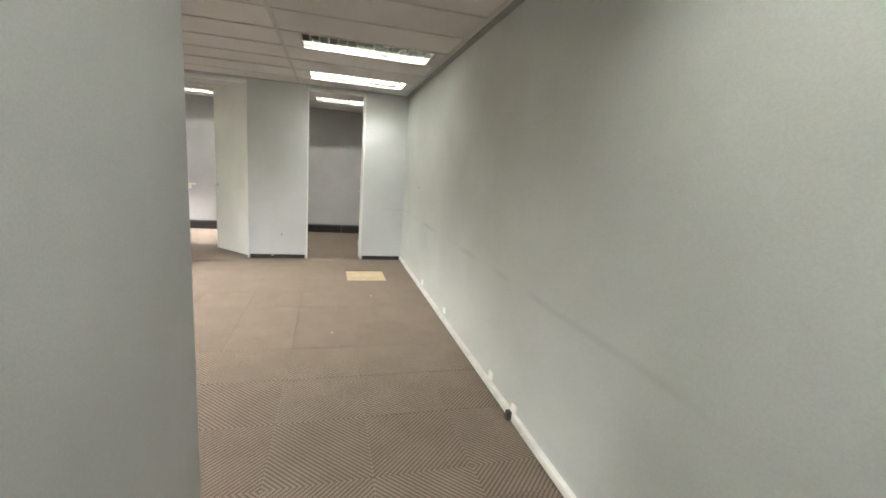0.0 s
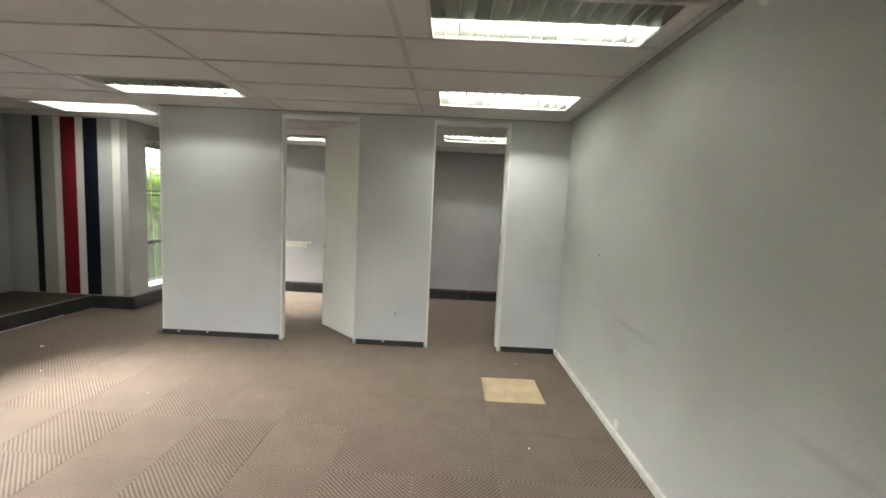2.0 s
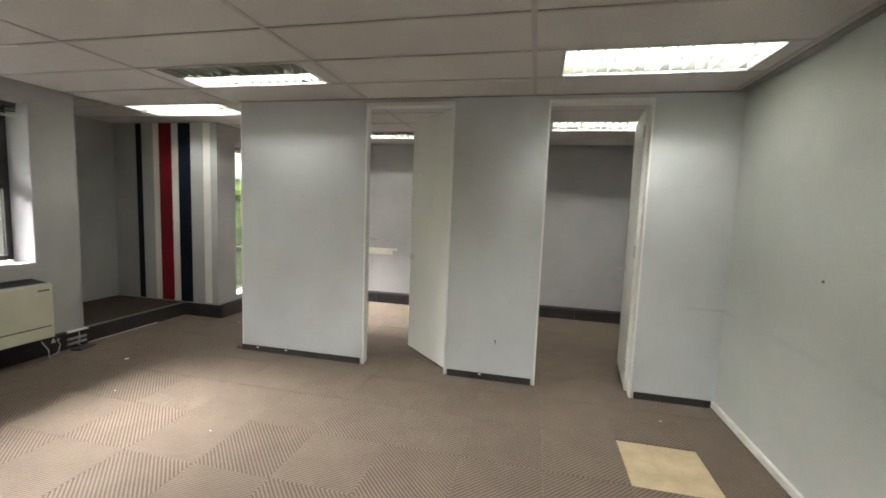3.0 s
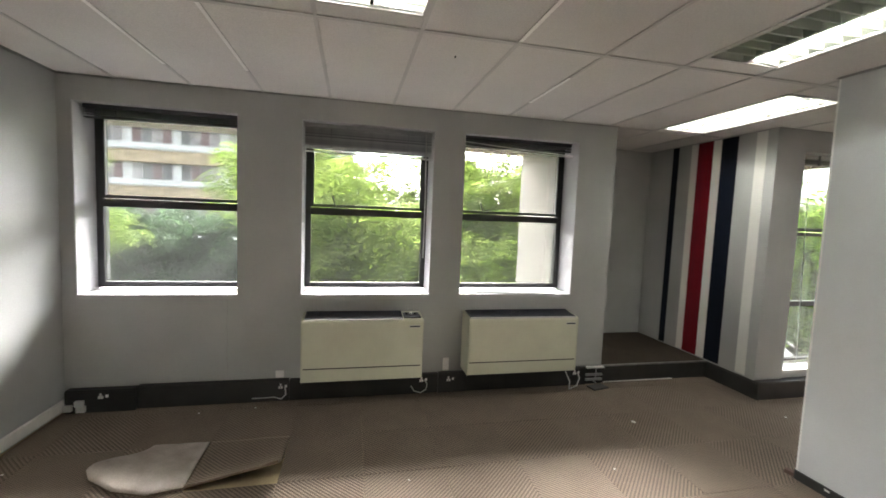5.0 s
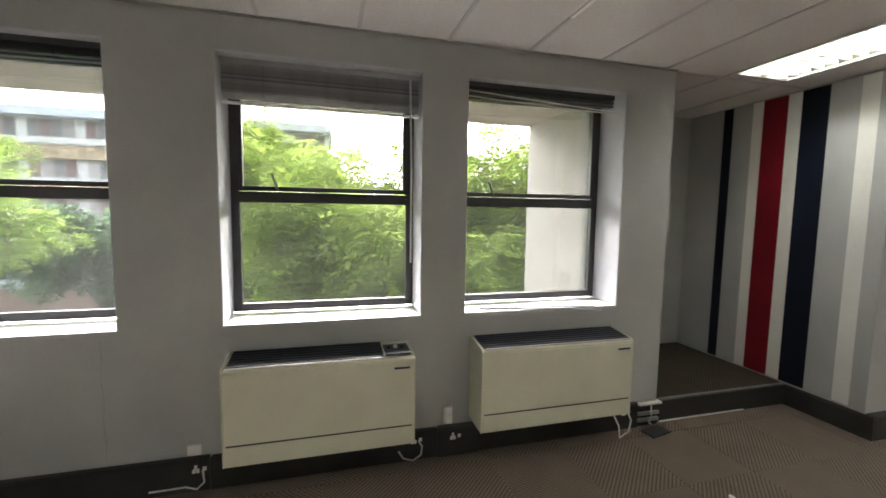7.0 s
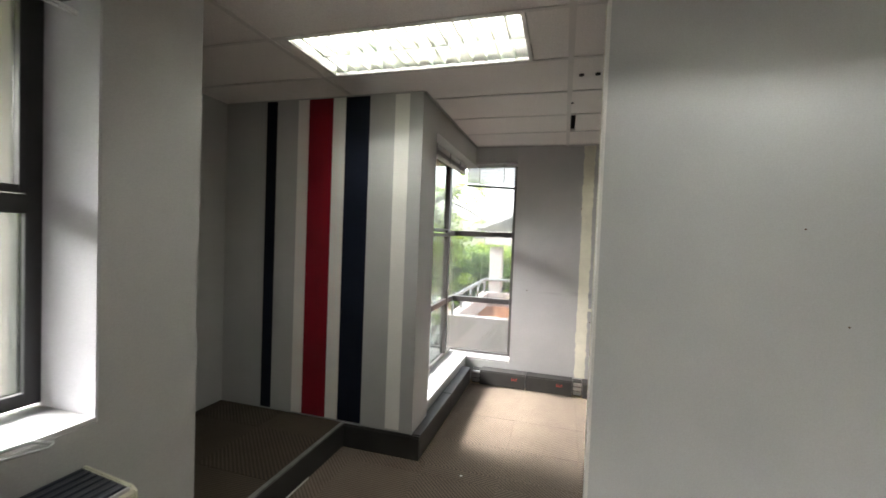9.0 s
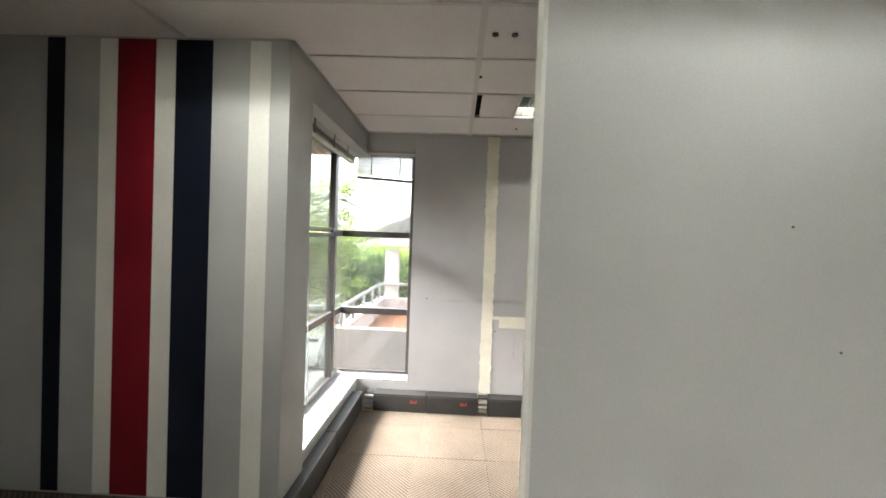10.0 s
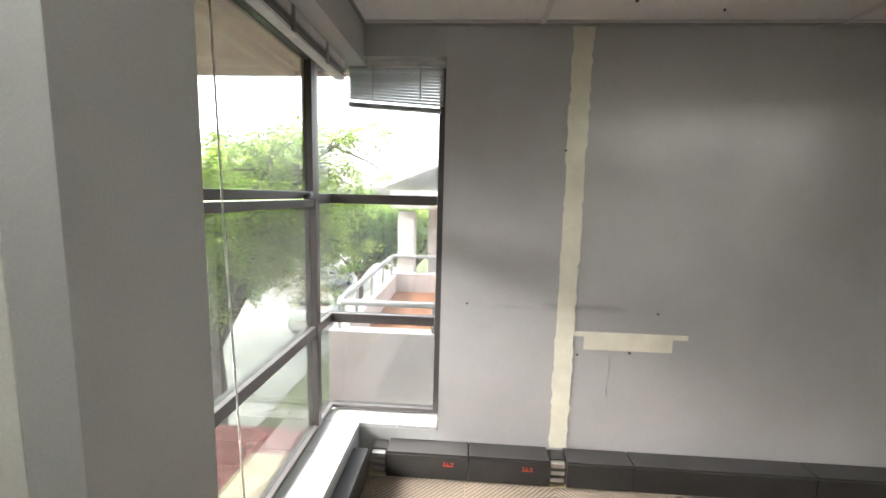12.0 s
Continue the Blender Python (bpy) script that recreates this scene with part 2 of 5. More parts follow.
# The tint stands in for exposure: it darkens the bright view through the panes.
M_GLASS = glass_material("window_glass", (0.31, 0.313, 0.303), 0.002)
M_GLASS_TINT = glass_material("hazy_window_glass", (0.31, 0.318, 0.318), 0.0035)
M_GLASS_DIMMING = glass_material("dimming_bay_glass", (0.37, 0.373, 0.37), 0.009)
M_GLASS_BAY = glass_material("hazy_bay_glass", (0.33, 0.345, 0.333), 0.007)
M_BLIND = material("black_blind_slat", (0.045, 0.047, 0.052), rough=0.4, mottle=0.2, scale=15, spec=0.5)
M_BLIND_GREY = material("grey_blind_slat", (0.34, 0.345, 0.35), rough=0.4, mottle=0.1, scale=15, random_tone=0.35)
M_BLIND_SILVER = material("silver_blind_slat", (0.80, 0.80, 0.79), rough=0.4, mottle=0.1, scale=15)
def translucent(m, share):
    """Lets some light through a thin slat."""
    nt = m.node_tree
    b = nt.nodes["Principled BSDF"]
    base = b.inputs["Base Color"].links[0].from_socket
    tl = nt.nodes.new("ShaderNodeBsdfTranslucent")
    nt.links.new(base, tl.inputs["Color"])
    mix = nt.nodes.new("ShaderNodeMixShader")
    mix.inputs["Fac"].default_value = share
    nt.links.new(b.outputs[0], mix.inputs[1])
    nt.links.new(tl.outputs[0], mix.inputs[2])
    nt.links.new(mix.outputs[0], nt.nodes["Material Output"].inputs["Surface"])


M_BLIND_PALE = material("pale_grey_blind_slat", (0.52, 0.53, 0.54), rough=0.4, mottle=0.1, scale=15, random_tone=0.15)
translucent(M_BLIND_PALE, 0.3)
translucent(M_BLIND_SILVER, 0.45)
translucent(M_BLIND_GREY, 0.25)

M_CORD = material("pale_cord", (0.62, 0.62, 0.6), rough=0.7, bump=0.0)
M_CREAM = material("cream_enamel", (0.60, 0.60, 0.475), rough=0.38, mottle=0.05, scale=4, grain=0.03, bump=0.03)
M_GRILLE = material("blue_black_grille", (0.022, 0.025, 0.036), rough=0.4, mottle=0.15, scale=12)
M_METAL = material("dull_metal", (0.55, 0.55, 0.54), rough=0.35, metal=0.9, mottle=0.08, scale=20, bump=0.0)
M_SOCKET = material("white_socket_plastic", (0.78, 0.77, 0.74), rough=0.35, bump=0.0)
M_SOCKET_RED = material("red_socket_plastic", (0.55, 0.02, 0.03), rough=0.35, bump=0.0)
M_REDMARK = material("red_marker", (0.45, 0.05, 0.04), rough=0.7, bump=0.0)
M_BLADE = material("white_louvre", (0.64, 0.66, 0.60), rough=0.4, mottle=0.03, scale=5, bump=0.0)
translucent(M_BLADE, 0.5)
M_REFLECT = material("white_reflector", (0.74, 0.75, 0.70), rough=0.45, mottle=0.03, scale=5, bump=0.0)
M_TUBE_DEAD = material("dead_fluorescent_tube", (0.62, 0.62, 0.60), rough=0.3, bump=0.0)
M_TUBE = emitter("fluorescent_tube", TUBE_COLOUR, TUBE_POWER)
M_RENDER = material("rough_white_render", (0.62, 0.58, 0.56), rough=0.9, mottle=0.10, scale=2.5, grain=0.08, grain_scale=60, bump=0.6, bump_scale=35)
M_SOFFIT = material("pink_beige_soffit", (0.66, 0.56, 0.505), rough=0.9, mottle=0.06, scale=2)
M_TERRACE = material("red_terrace_paint", (0.17, 0.035, 0.028), rough=0.7, mottle=0.15, scale=2)
M_SOIL = material("orange_gravel", (0.30, 0.13, 0.065), rough=0.95, mottle=0.3, scale=6, grain=0.3, grain_scale=60, bump=0.6, bump_scale=40)
M_RAIL = material("grey_handrail", (0.40, 0.42, 0.42), rough=0.45, mottle=0.08, scale=8)
M_BARK = material("brown_bark", (0.10, 0.075, 0.055), rough=0.95, mottle=0.35, scale=7, bump=0.8, bump_scale=25)


def leaf_material(name, colour):
    m = material(name, colour, rough=0.6, mottle=0.25, scale=0.6, grain=0.1, grain_scale=6, bump=0.0, random_tone=0.45, island=True)
    nt = m.node_tree
    b = nt.nodes["Principled BSDF"]
    base = b.inputs["Base Color"].links[0].from_socket
    tl = nt.nodes.new("ShaderNodeBsdfTranslucent")
    nt.links.new(base, tl.inputs["Color"])
    mix = nt.nodes.new("ShaderNodeMixShader")
    mix.inputs["Fac"].default_value = 0.62
    nt.links.new(b.outputs[0], mix.inputs[1])
    nt.links.new(tl.outputs[0], mix.inputs[2])
    nt.links.new(mix.outputs[0], nt.nodes["Material Output"].inputs["Surface"])
    return m


M_LEAF = leaf_material("bright_leaf", (0.35, 0.455, 0.11))
M_LEAF_DARK = leaf_material("dark_leaf", (0.13, 0.21, 0.10))
M_LEAF_MID = leaf_material("mid_leaf", (0.15, 0.24, 0.07))
M_GROUND = material("grass_and_dirt", (0.10, 0.12, 0.055), rough=0.95, mottle=0.5, scale=0.25, grain=0.3, grain_scale=4, bump=0.3, bump_scale=6)
M_ASPHALT = material("pale_paving", (0.34, 0.335, 0.33), rough=0.9, mottle=0.2, scale=0.6, grain=0.2, grain_scale=30)
M_BRICK = material("tan_brick_band", (0.47, 0.37, 0.255), rough=0.9, mottle=0.2, scale=1.5, grain=0.3, grain_scale=3)
M_BROWNWALL = material("brown_wall_paint", (0.24, 0.155, 0.12), rough=0.9, mottle=0.15, scale=0.8)
M_CONCRETE = material("white_concrete", (0.66, 0.65, 0.63), rough=0.9, mottle=0.1, scale=0.6)
M_DARKGLASS = material("dim_far_pane", (0.23, 0.22, 0.215), spec=0.1, rough=0.7, mottle=0.3, scale=0.4, bump=0.0)
M_PALEPANE = material("pale_far_pane", (0.38, 0.345, 0.335), spec=0.1, rough=0.7, mottle=0.2, scale=0.6, bump=0.0)
M_CURTAIN = material("red_brown_curtain", (0.23, 0.165, 0.16), rough=0.9, mottle=0.2, scale=0.5, bump=0.0)
M_BLUEFASCIA = material("pale_blue_fascia", (0.62, 0.66, 0.70), rough=0.6, mottle=0.08, scale=0.5)
M_CAR_WHITE = material("white_car_paint", (0.7, 0.7, 0.7), rough=0.25, bump=0.0)
M_CAR_SILVER = material("silver_car_paint", (0.35, 0.36, 0.38), rough=0.3, metal=0.5, bump=0.0)
M_RUBBER = material("black_rubber", (0.02, 0.02, 0.02), rough=0.8, bump=0.0)
M_SCRAP_SHADE = material("brown_scrap", (0.14, 0.09, 0.07), rough=0.9)


# ---- mesh helpers ----
def finish(name, bm, mat):
    bmesh.ops.scale(bm, vec=(U, U, U), verts=bm.verts)
    bmesh.ops.recalc_face_normals(bm, faces=bm.faces)
    me = bpy.data.meshes.new(name)
    bm.to_mesh(me)
    bm.free()
    for one in (mat if isinstance(mat, (list, tuple)) else [mat]):
        me.materials.append(one)
    return me


def part(name, bm, mat, parent=None, label=""):
    """A bmesh in plan units as one mesh object, under parent where one is given."""
    ob = new(name, finish(name, bm, mat))
    if parent is not None:
        ob.parent = parent
    return tagged(ob, label)


def thing(name, x, y, z, label, category, group="", rz=0.0):
    ob = new(name)
    ob.empty_display_size = 0.1
    ob.matrix_basis = pose(U * x, U * y, U * z, 0, 0, rz)
    return tagged(ob, label, category, group)


def structure(name, bm, mat, label, category):
    return tagged(part(name, bm, mat), label, category, kind="structure")


def at(x, y, z, rz=0.0):
    return pose(U * x, U * y, U * z, 0, 0, rz)


def add_box(bm, x0, x1, y0, y1, z0, z1, bevel=0.0, slot=0):
    lo, hi = (min(x0, x1), min(y0, y1), min(z0, z1)), (max(x0, x1), max(y0, y1), max(z0, z1))
    vs = [bm.verts.new((x, y, z)) for x in (lo[0], hi[0]) for y in (lo[1], hi[1]) for z in (lo[2], hi[2])]
    quads = ((0, 1, 3, 2), (4, 6, 7, 5), (0, 4, 5, 1), (2, 3, 7, 6), (0, 2, 6, 4), (1, 5, 7, 3))
    fs = [bm.faces.new([vs[i] for i in q]) for q in quads]
    for f in fs:
        f.material_index = slot
    if bevel:
        es = list({e for f in fs for e in f.edges})
        bmesh.ops.bevel(bm, geom=es, offset=bevel, segments=2, affect="EDGES", profile=0.6)
    return bm


def box(x0, x1, y0, y1, z0, z1, bevel=0.0):
    return add_box(bmesh.new(), x0, x1, y0, y1, z0, z1, bevel)


def boxes(rows, bevel=0.0):
    bm = bmesh.new()
    for r in rows:
        add_box(bm, *r, bevel=bevel)
    return bm


def add_tube(bm, points, radii, sides=8, cap=True):
    """A round bar along points, with a radius at each."""
    pts = [Vector(p) for p in points]
    if not isinstance(radii, (list, tuple)):
        radii = [radii] * len(pts)
    rings = []
    side = None
    for i, p in enumerate(pts):
        d = (pts[min(i + 1, len(pts) - 1)] - pts[max(i - 1, 0)]).normalized()
        ref = Vector((0, 0, 1)) if abs(d.z) < 0.9 else Vector((1, 0, 0))
        side = d.cross(ref).normalized() if side is None else (side - d * side.dot(d)).normalized()
        up = side.cross(d)
        rings.append([bm.verts.new(p + radii[i] * (math.cos(a) * side + math.sin(a) * up))
                      for a in (2 * math.pi * k / sides for k in range(sides))])
    for a, b in zip(rings, rings[1:]):
        for k in range(sides):
            f = bm.faces.new((a[k], a[(k + 1) % sides], b[(k + 1) % sides], b[k]))
            f.smooth = True
    if cap:
        bm.faces.new(rings[0][::-1])
        bm.faces.new(rings[-1])
    return bm


def tube(points, radii, sides=8):
    return add_tube(bmesh.new(), points, radii, sides)


def profile_y(points, y0, y1):
    """A closed outline of (x, z) points carried along y."""
    bm = bmesh.new()
    a = [bm.verts.new((x, y0, z)) for x, z in points]
    b = [bm.verts.new((x, y1, z)) for x, z in points]
    n = len(points)
    for i in range(n):
        bm.faces.new((a[i], a[(i + 1) % n], b[(i + 1) % n], b[i]))
    bm.faces.new(a[::-1])
    bm.faces.new(b)
    return bm


def wall_rows(axis, face, back, u0, u1, z0, z1, openings=()):
    """Boxes of a wall along x or y with openings (u0, u1, z0, z1) cut through it."""
    cuts = sorted({u0, u1, *(o[0] for o in openings), *(o[1] for o in openings)})
    rows = []
    for a, b in zip(cuts, cuts[1:]):
        hole = [o for o in openings if o[0] <= a and b <= o[1]]
        spans = [(z0, z1)] if not hole else [(z0, hole[0][2]), (hole[0][3], z1)]
        for lo, hi in spans:
            if hi - lo > 1e-4:
                rows.append((a, b, face, back, lo, hi) if axis == "x" else (face, back, a, b, lo, hi))
    return rows


# ---- large structure ----
RIGHT, PART_F, PART_B, PART_END = 1.725, 6.49, 6.585, -2.92
WIN, LEFT_Y, PASS_X, PASS_Y = -4.60, 1.30, 0.11, 1.235
BAY_X, FAR_Y, STRIPE_Y, JAMB_Y = -4.05, 9.28, 7.44, 7.785
ALC_X, ALC_Y0, STEP_Z = -5.76, 6.10, 0.18
W_OPEN = [(1.395, 2.575, 0.925, 2.455), (3.08, 4.235, 0.925, 2.455), (4.52, 5.695, 0.925, 2.455)]

def prism(points, z0, z1):
    """An upright prism over a plan outline."""
    bm = bmesh.new()
    lo = [bm.verts.new((x, y, z0)) for x, y in points]
    hi = [bm.verts.new((x, y, z1)) for x, y in points]
    n = len(points)
    for i in range(n):
        bm.faces.new((lo[i], lo[(i + 1) % n], hi[(i + 1) % n], hi[i]))
    bm.faces.new(lo[::-1])
    bm.faces.new(hi)
    return bm


def passage_wall():
    return prism([(-4.8, LEFT_Y), (-4.8, 1.08), (PASS_X - 0.2, 1.03), (PASS_X - 0.2, -2.4), (PASS_X, -2.4), (PASS_X, PASS_Y)], 0, TOP)


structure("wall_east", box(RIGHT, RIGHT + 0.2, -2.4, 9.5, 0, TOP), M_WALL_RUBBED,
          "long grey painted wall lightened for daylight, with a rubbed desk line", "wall")
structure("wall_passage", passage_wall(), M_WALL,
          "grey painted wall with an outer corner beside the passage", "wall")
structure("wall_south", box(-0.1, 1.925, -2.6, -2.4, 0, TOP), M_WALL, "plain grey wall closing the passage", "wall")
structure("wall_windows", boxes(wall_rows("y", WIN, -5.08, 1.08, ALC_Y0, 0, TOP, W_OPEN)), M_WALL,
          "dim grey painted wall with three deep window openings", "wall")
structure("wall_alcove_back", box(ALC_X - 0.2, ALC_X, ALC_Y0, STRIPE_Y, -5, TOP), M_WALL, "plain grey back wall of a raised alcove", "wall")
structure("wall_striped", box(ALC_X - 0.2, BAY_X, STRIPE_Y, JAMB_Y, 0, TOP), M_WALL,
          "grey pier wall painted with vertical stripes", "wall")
structure("wall_bay_header", boxes([(BAY_X - 0.34, BAY_X, JAMB_Y, FAR_Y + 0.21, 2.44, TOP), (BAY_X, -3.58, FAR_Y, FAR_Y + 0.21, 2.475, TOP)]), M_WALL,
          "grey lintel above the corner window", "wall")
structure("wall_bay_plinth", boxes([(BAY_X - 0.34, BAY_X - 0.03, JAMB_Y, FAR_Y + 0.21, -0.4, 0.228), (BAY_X - 0.03, -3.58, FAR_Y, FAR_Y + 0.21, -0.4, 0.228)]), M_WALL,
          "low wall under the corner window", "wall")
structure("wall_north", box(-3.58, 1.925, FAR_Y, FAR_Y + 0.21, -0.4, TOP), M_WALL_SMUDGED,
          "grey painted far wall with dark smudges and patching", "wall")

DOORS = [(-1.515, -0.64), (0.2, 1.06)]
DOOR_TOP = 2.605
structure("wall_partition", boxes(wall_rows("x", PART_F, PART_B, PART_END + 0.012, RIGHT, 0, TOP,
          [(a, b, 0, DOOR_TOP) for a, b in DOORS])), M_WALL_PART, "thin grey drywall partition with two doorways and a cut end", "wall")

# the slab, the fin beside the windows and the overhang outside
# Added over the rooms to block the sky; little of it is ever seen.
structure("roof_slab", box(-6.4, 2.2, -2.8, 10.05, TOP, TOP + 0.3), M_SOFFIT, "mostly unseen concrete slab closing the rooms against the sky", "slab")
structure("overhang", boxes([(-6.4, -5.08, 0.2, 5.85, 2.57, TOP), (-6.4, -4.39, JAMB_Y, 10.05, 2.57, TOP), (-4.39, 0, FAR_Y + 0.21, 10.05, 2.57, TOP)]), M_SOFFIT,
          "pinkish beige soffit of the overhanging slab", "soffit")
structure("wall_fin", box(-6.4, -5.08, 5.85, ALC_Y0, -5, TOP), M_RENDER, "rough white rendered fin wall outside the window", "wall")
structure("wall_fin_north", box(ALC_X - 0.2, -4.39, JAMB_Y, JAMB_Y + 0.02, -5, 2.57), M_RENDER, "rough white rendered outer face of the pier", "wall")
structure("outer_wall", box(-5.08, 2.0, 0.9, 9.5, -5, -0.4), M_RENDER, "rough white rendered wall of the storey below", "wall")

structure("floor", boxes([(WIN - 0.2, RIGHT + 0.1, LEFT_Y - 0.2, FAR_Y, -0.2, -0.008), (PASS_X - 0.1, RIGHT + 0.1, -2.4, LEFT_Y - 0.2, -0.2, -0.008),
                          (BAY_X - 0.3, WIN, STRIPE_Y, FAR_Y, -0.2, -0.012)]), M_SCREED,
          "yellowish bare floor boards under carpet tiles", "floor")
structure("alcove_step", box(ALC_X, WIN + 0.004, ALC_Y0, STRIPE_Y, -0.2, STEP_Z - 0.008), M_SKIRT, "raised step of the alcove with a dark riser", "step")
structure("step_base_strip", box(WIN + 0.0055, WIN + 0.012, ALC_Y0 + 0.03, 6.98, 0.0, 0.010, 0.002), M_SKIRT_WHITE, "thin pale frayed strip at the foot of the step", "trim")
structure("step_nosing", box(WIN - 0.02, WIN + 0.008, ALC_Y0 + 0.01, STRIPE_Y - 0.002, STEP_Z - 0.012, STEP_Z + 0.004, 0.004), M_SKIRT_TOP, "worn edge strip of the step", "trim")

# ---- ceiling: boards between main bars, with openings for the light fittings ----
GX = [-7.74, -6.18, -4.62, -3.06, -1.5, 0.075, 1.635, 3.2]
GY0, GP = 2.77, 0.5385
# Rows -5 and -8 are unseen fittings, added to brighten the passage.
LIGHTS = [(0.265, 1.515, 2), (0.265, 1.515, 5), (-2.905, -1.655, 5), (-4.535, -3.275, 7), (-2.735, -1.485, 10), (-2.905, -1.655, 1), (0.265, 1.515, 9), (0.265, 1.515, -5), (0.265, 1.515, -8)]


def row_y(k):
    return GY0 + GP * k


def ceiling_mesh():
    bm = bmesh.new()
    zones = [(WIN, RIGHT, LEFT_Y, ALC_Y0), (ALC_X, RIGHT, ALC_Y0, STRIPE_Y), (BAY_X, RIGHT, STRIPE_Y, FAR_Y), (PASS_X, RIGHT, -2.4, LEFT_Y)]
    gap = 0.006
    for zx0, zx1, zy0, zy1 in zones:
        for i in range(len(GX) - 1):
            for k in range(-11, 14):
                x0, x1 = max(GX[i], zx0), min(GX[i + 1], zx1)
                y0, y1 = max(row_y(k), zy0), min(row_y(k + 1), zy1)
                if x1 - x0 < 0.02 or y1 - y0 < 0.004:
                    continue
                g0 = gap if abs(y0 - row_y(k)) < 1e-6 else 0.0
                g1 = gap if abs(y1 - row_y(k + 1)) < 1e-6 else 0.0
                spans = [(x0, x1)]
                for lx0, lx1, lk in LIGHTS:
                    if lk == k and lx0 < x1 and lx1 > x0:
                        spans = [(x0, lx0 - 0.012), (lx1 + 0.012, x1)]
                        if lk == 10:
                            spans[0] = (x0 + 0.055, lx0 - 0.012)
                for a, b in spans:
                    if b - a > 0.01:
                        lift = random.uniform(0, 0.003)
                        add_box(bm, a, b, y0 + g0, y1 - g1, CEIL + lift, CEIL + 0.02)
        for gx in GX:
            if zx0 + 0.02 < gx < zx1 - 0.02:
                add_box(bm, gx - 0.016, gx + 0.016, zy0, zy1, CEIL - 0.006, CEIL - 0.0015, slot=1)
        for k in range(-11, 14):
            if zy0 + 0.02 < row_y(k) < zy1 - 0.02:
                add_box(bm, zx0, zx1, row_y(k) - 0.011, row_y(k) + 0.011, CEIL - 0.0055, CEIL - 0.0015, slot=1)
    # wall angle along the walls
    for r in ((RIGHT - 0.06, RIGHT, -2.4, PART_F, CEIL - 0.010, CEIL - 0.002), (WIN, RIGHT - 0.03, LEFT_Y, LEFT_Y + 0.02, CEIL - 0.008, CEIL - 0.002),
              (WIN, WIN + 0.02, LEFT_Y + 0.02, ALC_Y0, CEIL - 0.008, CEIL - 0.002), (PART_END, RIGHT - 0.03, PART_F - 0.02, PART_F, CEIL - 0.01, CEIL - 0.002),
              (BAY_X, RIGHT, FAR_Y - 0.02, FAR_Y, CEIL - 0.008, CEIL - 0.002), (BAY_X, BAY_X + 0.02, STRIPE_Y, FAR_Y - 0.02, CEIL - 0.008, CEIL - 0.002)):
        add_box(bm, *r, slot=3)
    # short white cross bars at some of the joints
    for k, a, b in ((-1, -4.1, -3.15), (0, -4.05, -3.08), (3, -3.02, -2.45), (4, -4.1, -3.46), (-1, -2.9, -1.7), (0, -2.6, -1.6)):
        add_box(bm, a, b, row_y(k) - 0.011, row_y(k) + 0.011, CEIL - 0.0075, CEIL - 0.004, slot=2)
    return bm


structure("ceiling", ceiling_mesh(), [M_CEIL, M_BAR, M_WHITE_BAR, M_ANGLE], "white suspended ceiling of long boards between bars", "ceiling")
structure("ceiling_backing", boxes([(WIN, RIGHT, LEFT_Y, FAR_Y, CEIL + 0.18, CEIL + 0.2), (PASS_X, RIGHT, -2.4, LEFT_Y, CEIL + 0.18, CEIL + 0.2)]), M_VOID, "dark void above the ceiling boards", "ceiling")

# ---- stripes, skirtings and trunking ----
STRIPES = [(-5.365, -5.27, M_NAVY, "narrow navy"), (-5.075, -4.978, M_STRIPE_WHITE, "white"), (-4.978, -4.77, M_RED, "broad dark red"),
           (-4.77, -4.662, M_STRIPE_WHITE, "white"), (-4.662, -4.465, M_NAVY, "broad navy"), (-4.263, -4.153, M_STRIPE_WHITE, "white")]
for a, b, mat, tone in STRIPES:
    ob = part("painted_stripe", box(a, b, STRIPE_Y - 0.003, STRIPE_Y, 0.19, CEIL - 0.01), mat)
    tagged(ob, tone + " vertical stripe painted on the grey wall", "stripe", "wall stripes", "structure")


def trunking(name, runs, label):
    """Skirting trunking: each length is a cover with a paler lip on top."""
    base = thing(name, 0, 0, 0, label, "trunking")
    for x0, x1, y0, y1, h in runs:
        part("cover", box(x0, x1, y0, y1, 0, h - 0.014, 0.004), M_SKIRT, base)
        part("lip", box(x0 + 0.001, x1 - 0.001, y0 + 0.004, y1 - 0.001, h - 0.0135, h, 0.003), M_SKIRT, base)
    return base


TY = 9.135
trunking("skirting_trunking", [(-3.88, -3.385, TY, FAR_Y, 0.162), (-3.38, -2.90, TY, FAR_Y, 0.162), (-2.80, -2.42, TY, FAR_Y, 0.162), (-2.415, -1.4, TY, FAR_Y, 0.162),
          (-1.395, -0.2, TY, FAR_Y, 0.162), (-0.195, 0.8, TY, FAR_Y, 0.162), (0.805, RIGHT, TY, FAR_Y, 0.162)], "dark grey skirting trunking along the far wall, partly open")
trunking("bay_trunking", [(BAY_X - 0.028, -3.985, STRIPE_Y + 0.002, 8.3, 0.178), (BAY_X - 0.028, -3.985, 8.304, TY - 0.005, 0.178), (WIN + 0.012, -3.985, 7.418, STRIPE_Y - 0.0005, 0.176)],
         "dark skirting trunking around the striped pier and bay")
trunking("window_trunking", [(-4.598, -4.53, 1.33, 1.82, 0.185), (-4.598, -4.56, 1.825, 3.0, 0.195), (-4.598, -4.56, 3.003, 4.34, 0.19), (-4.598, -4.55, 4.343, 4.62, 0.195),
          (-4.598, -4.56, 4.623, 5.9, 0.19)], "dark battered skirting trunking under the windows")
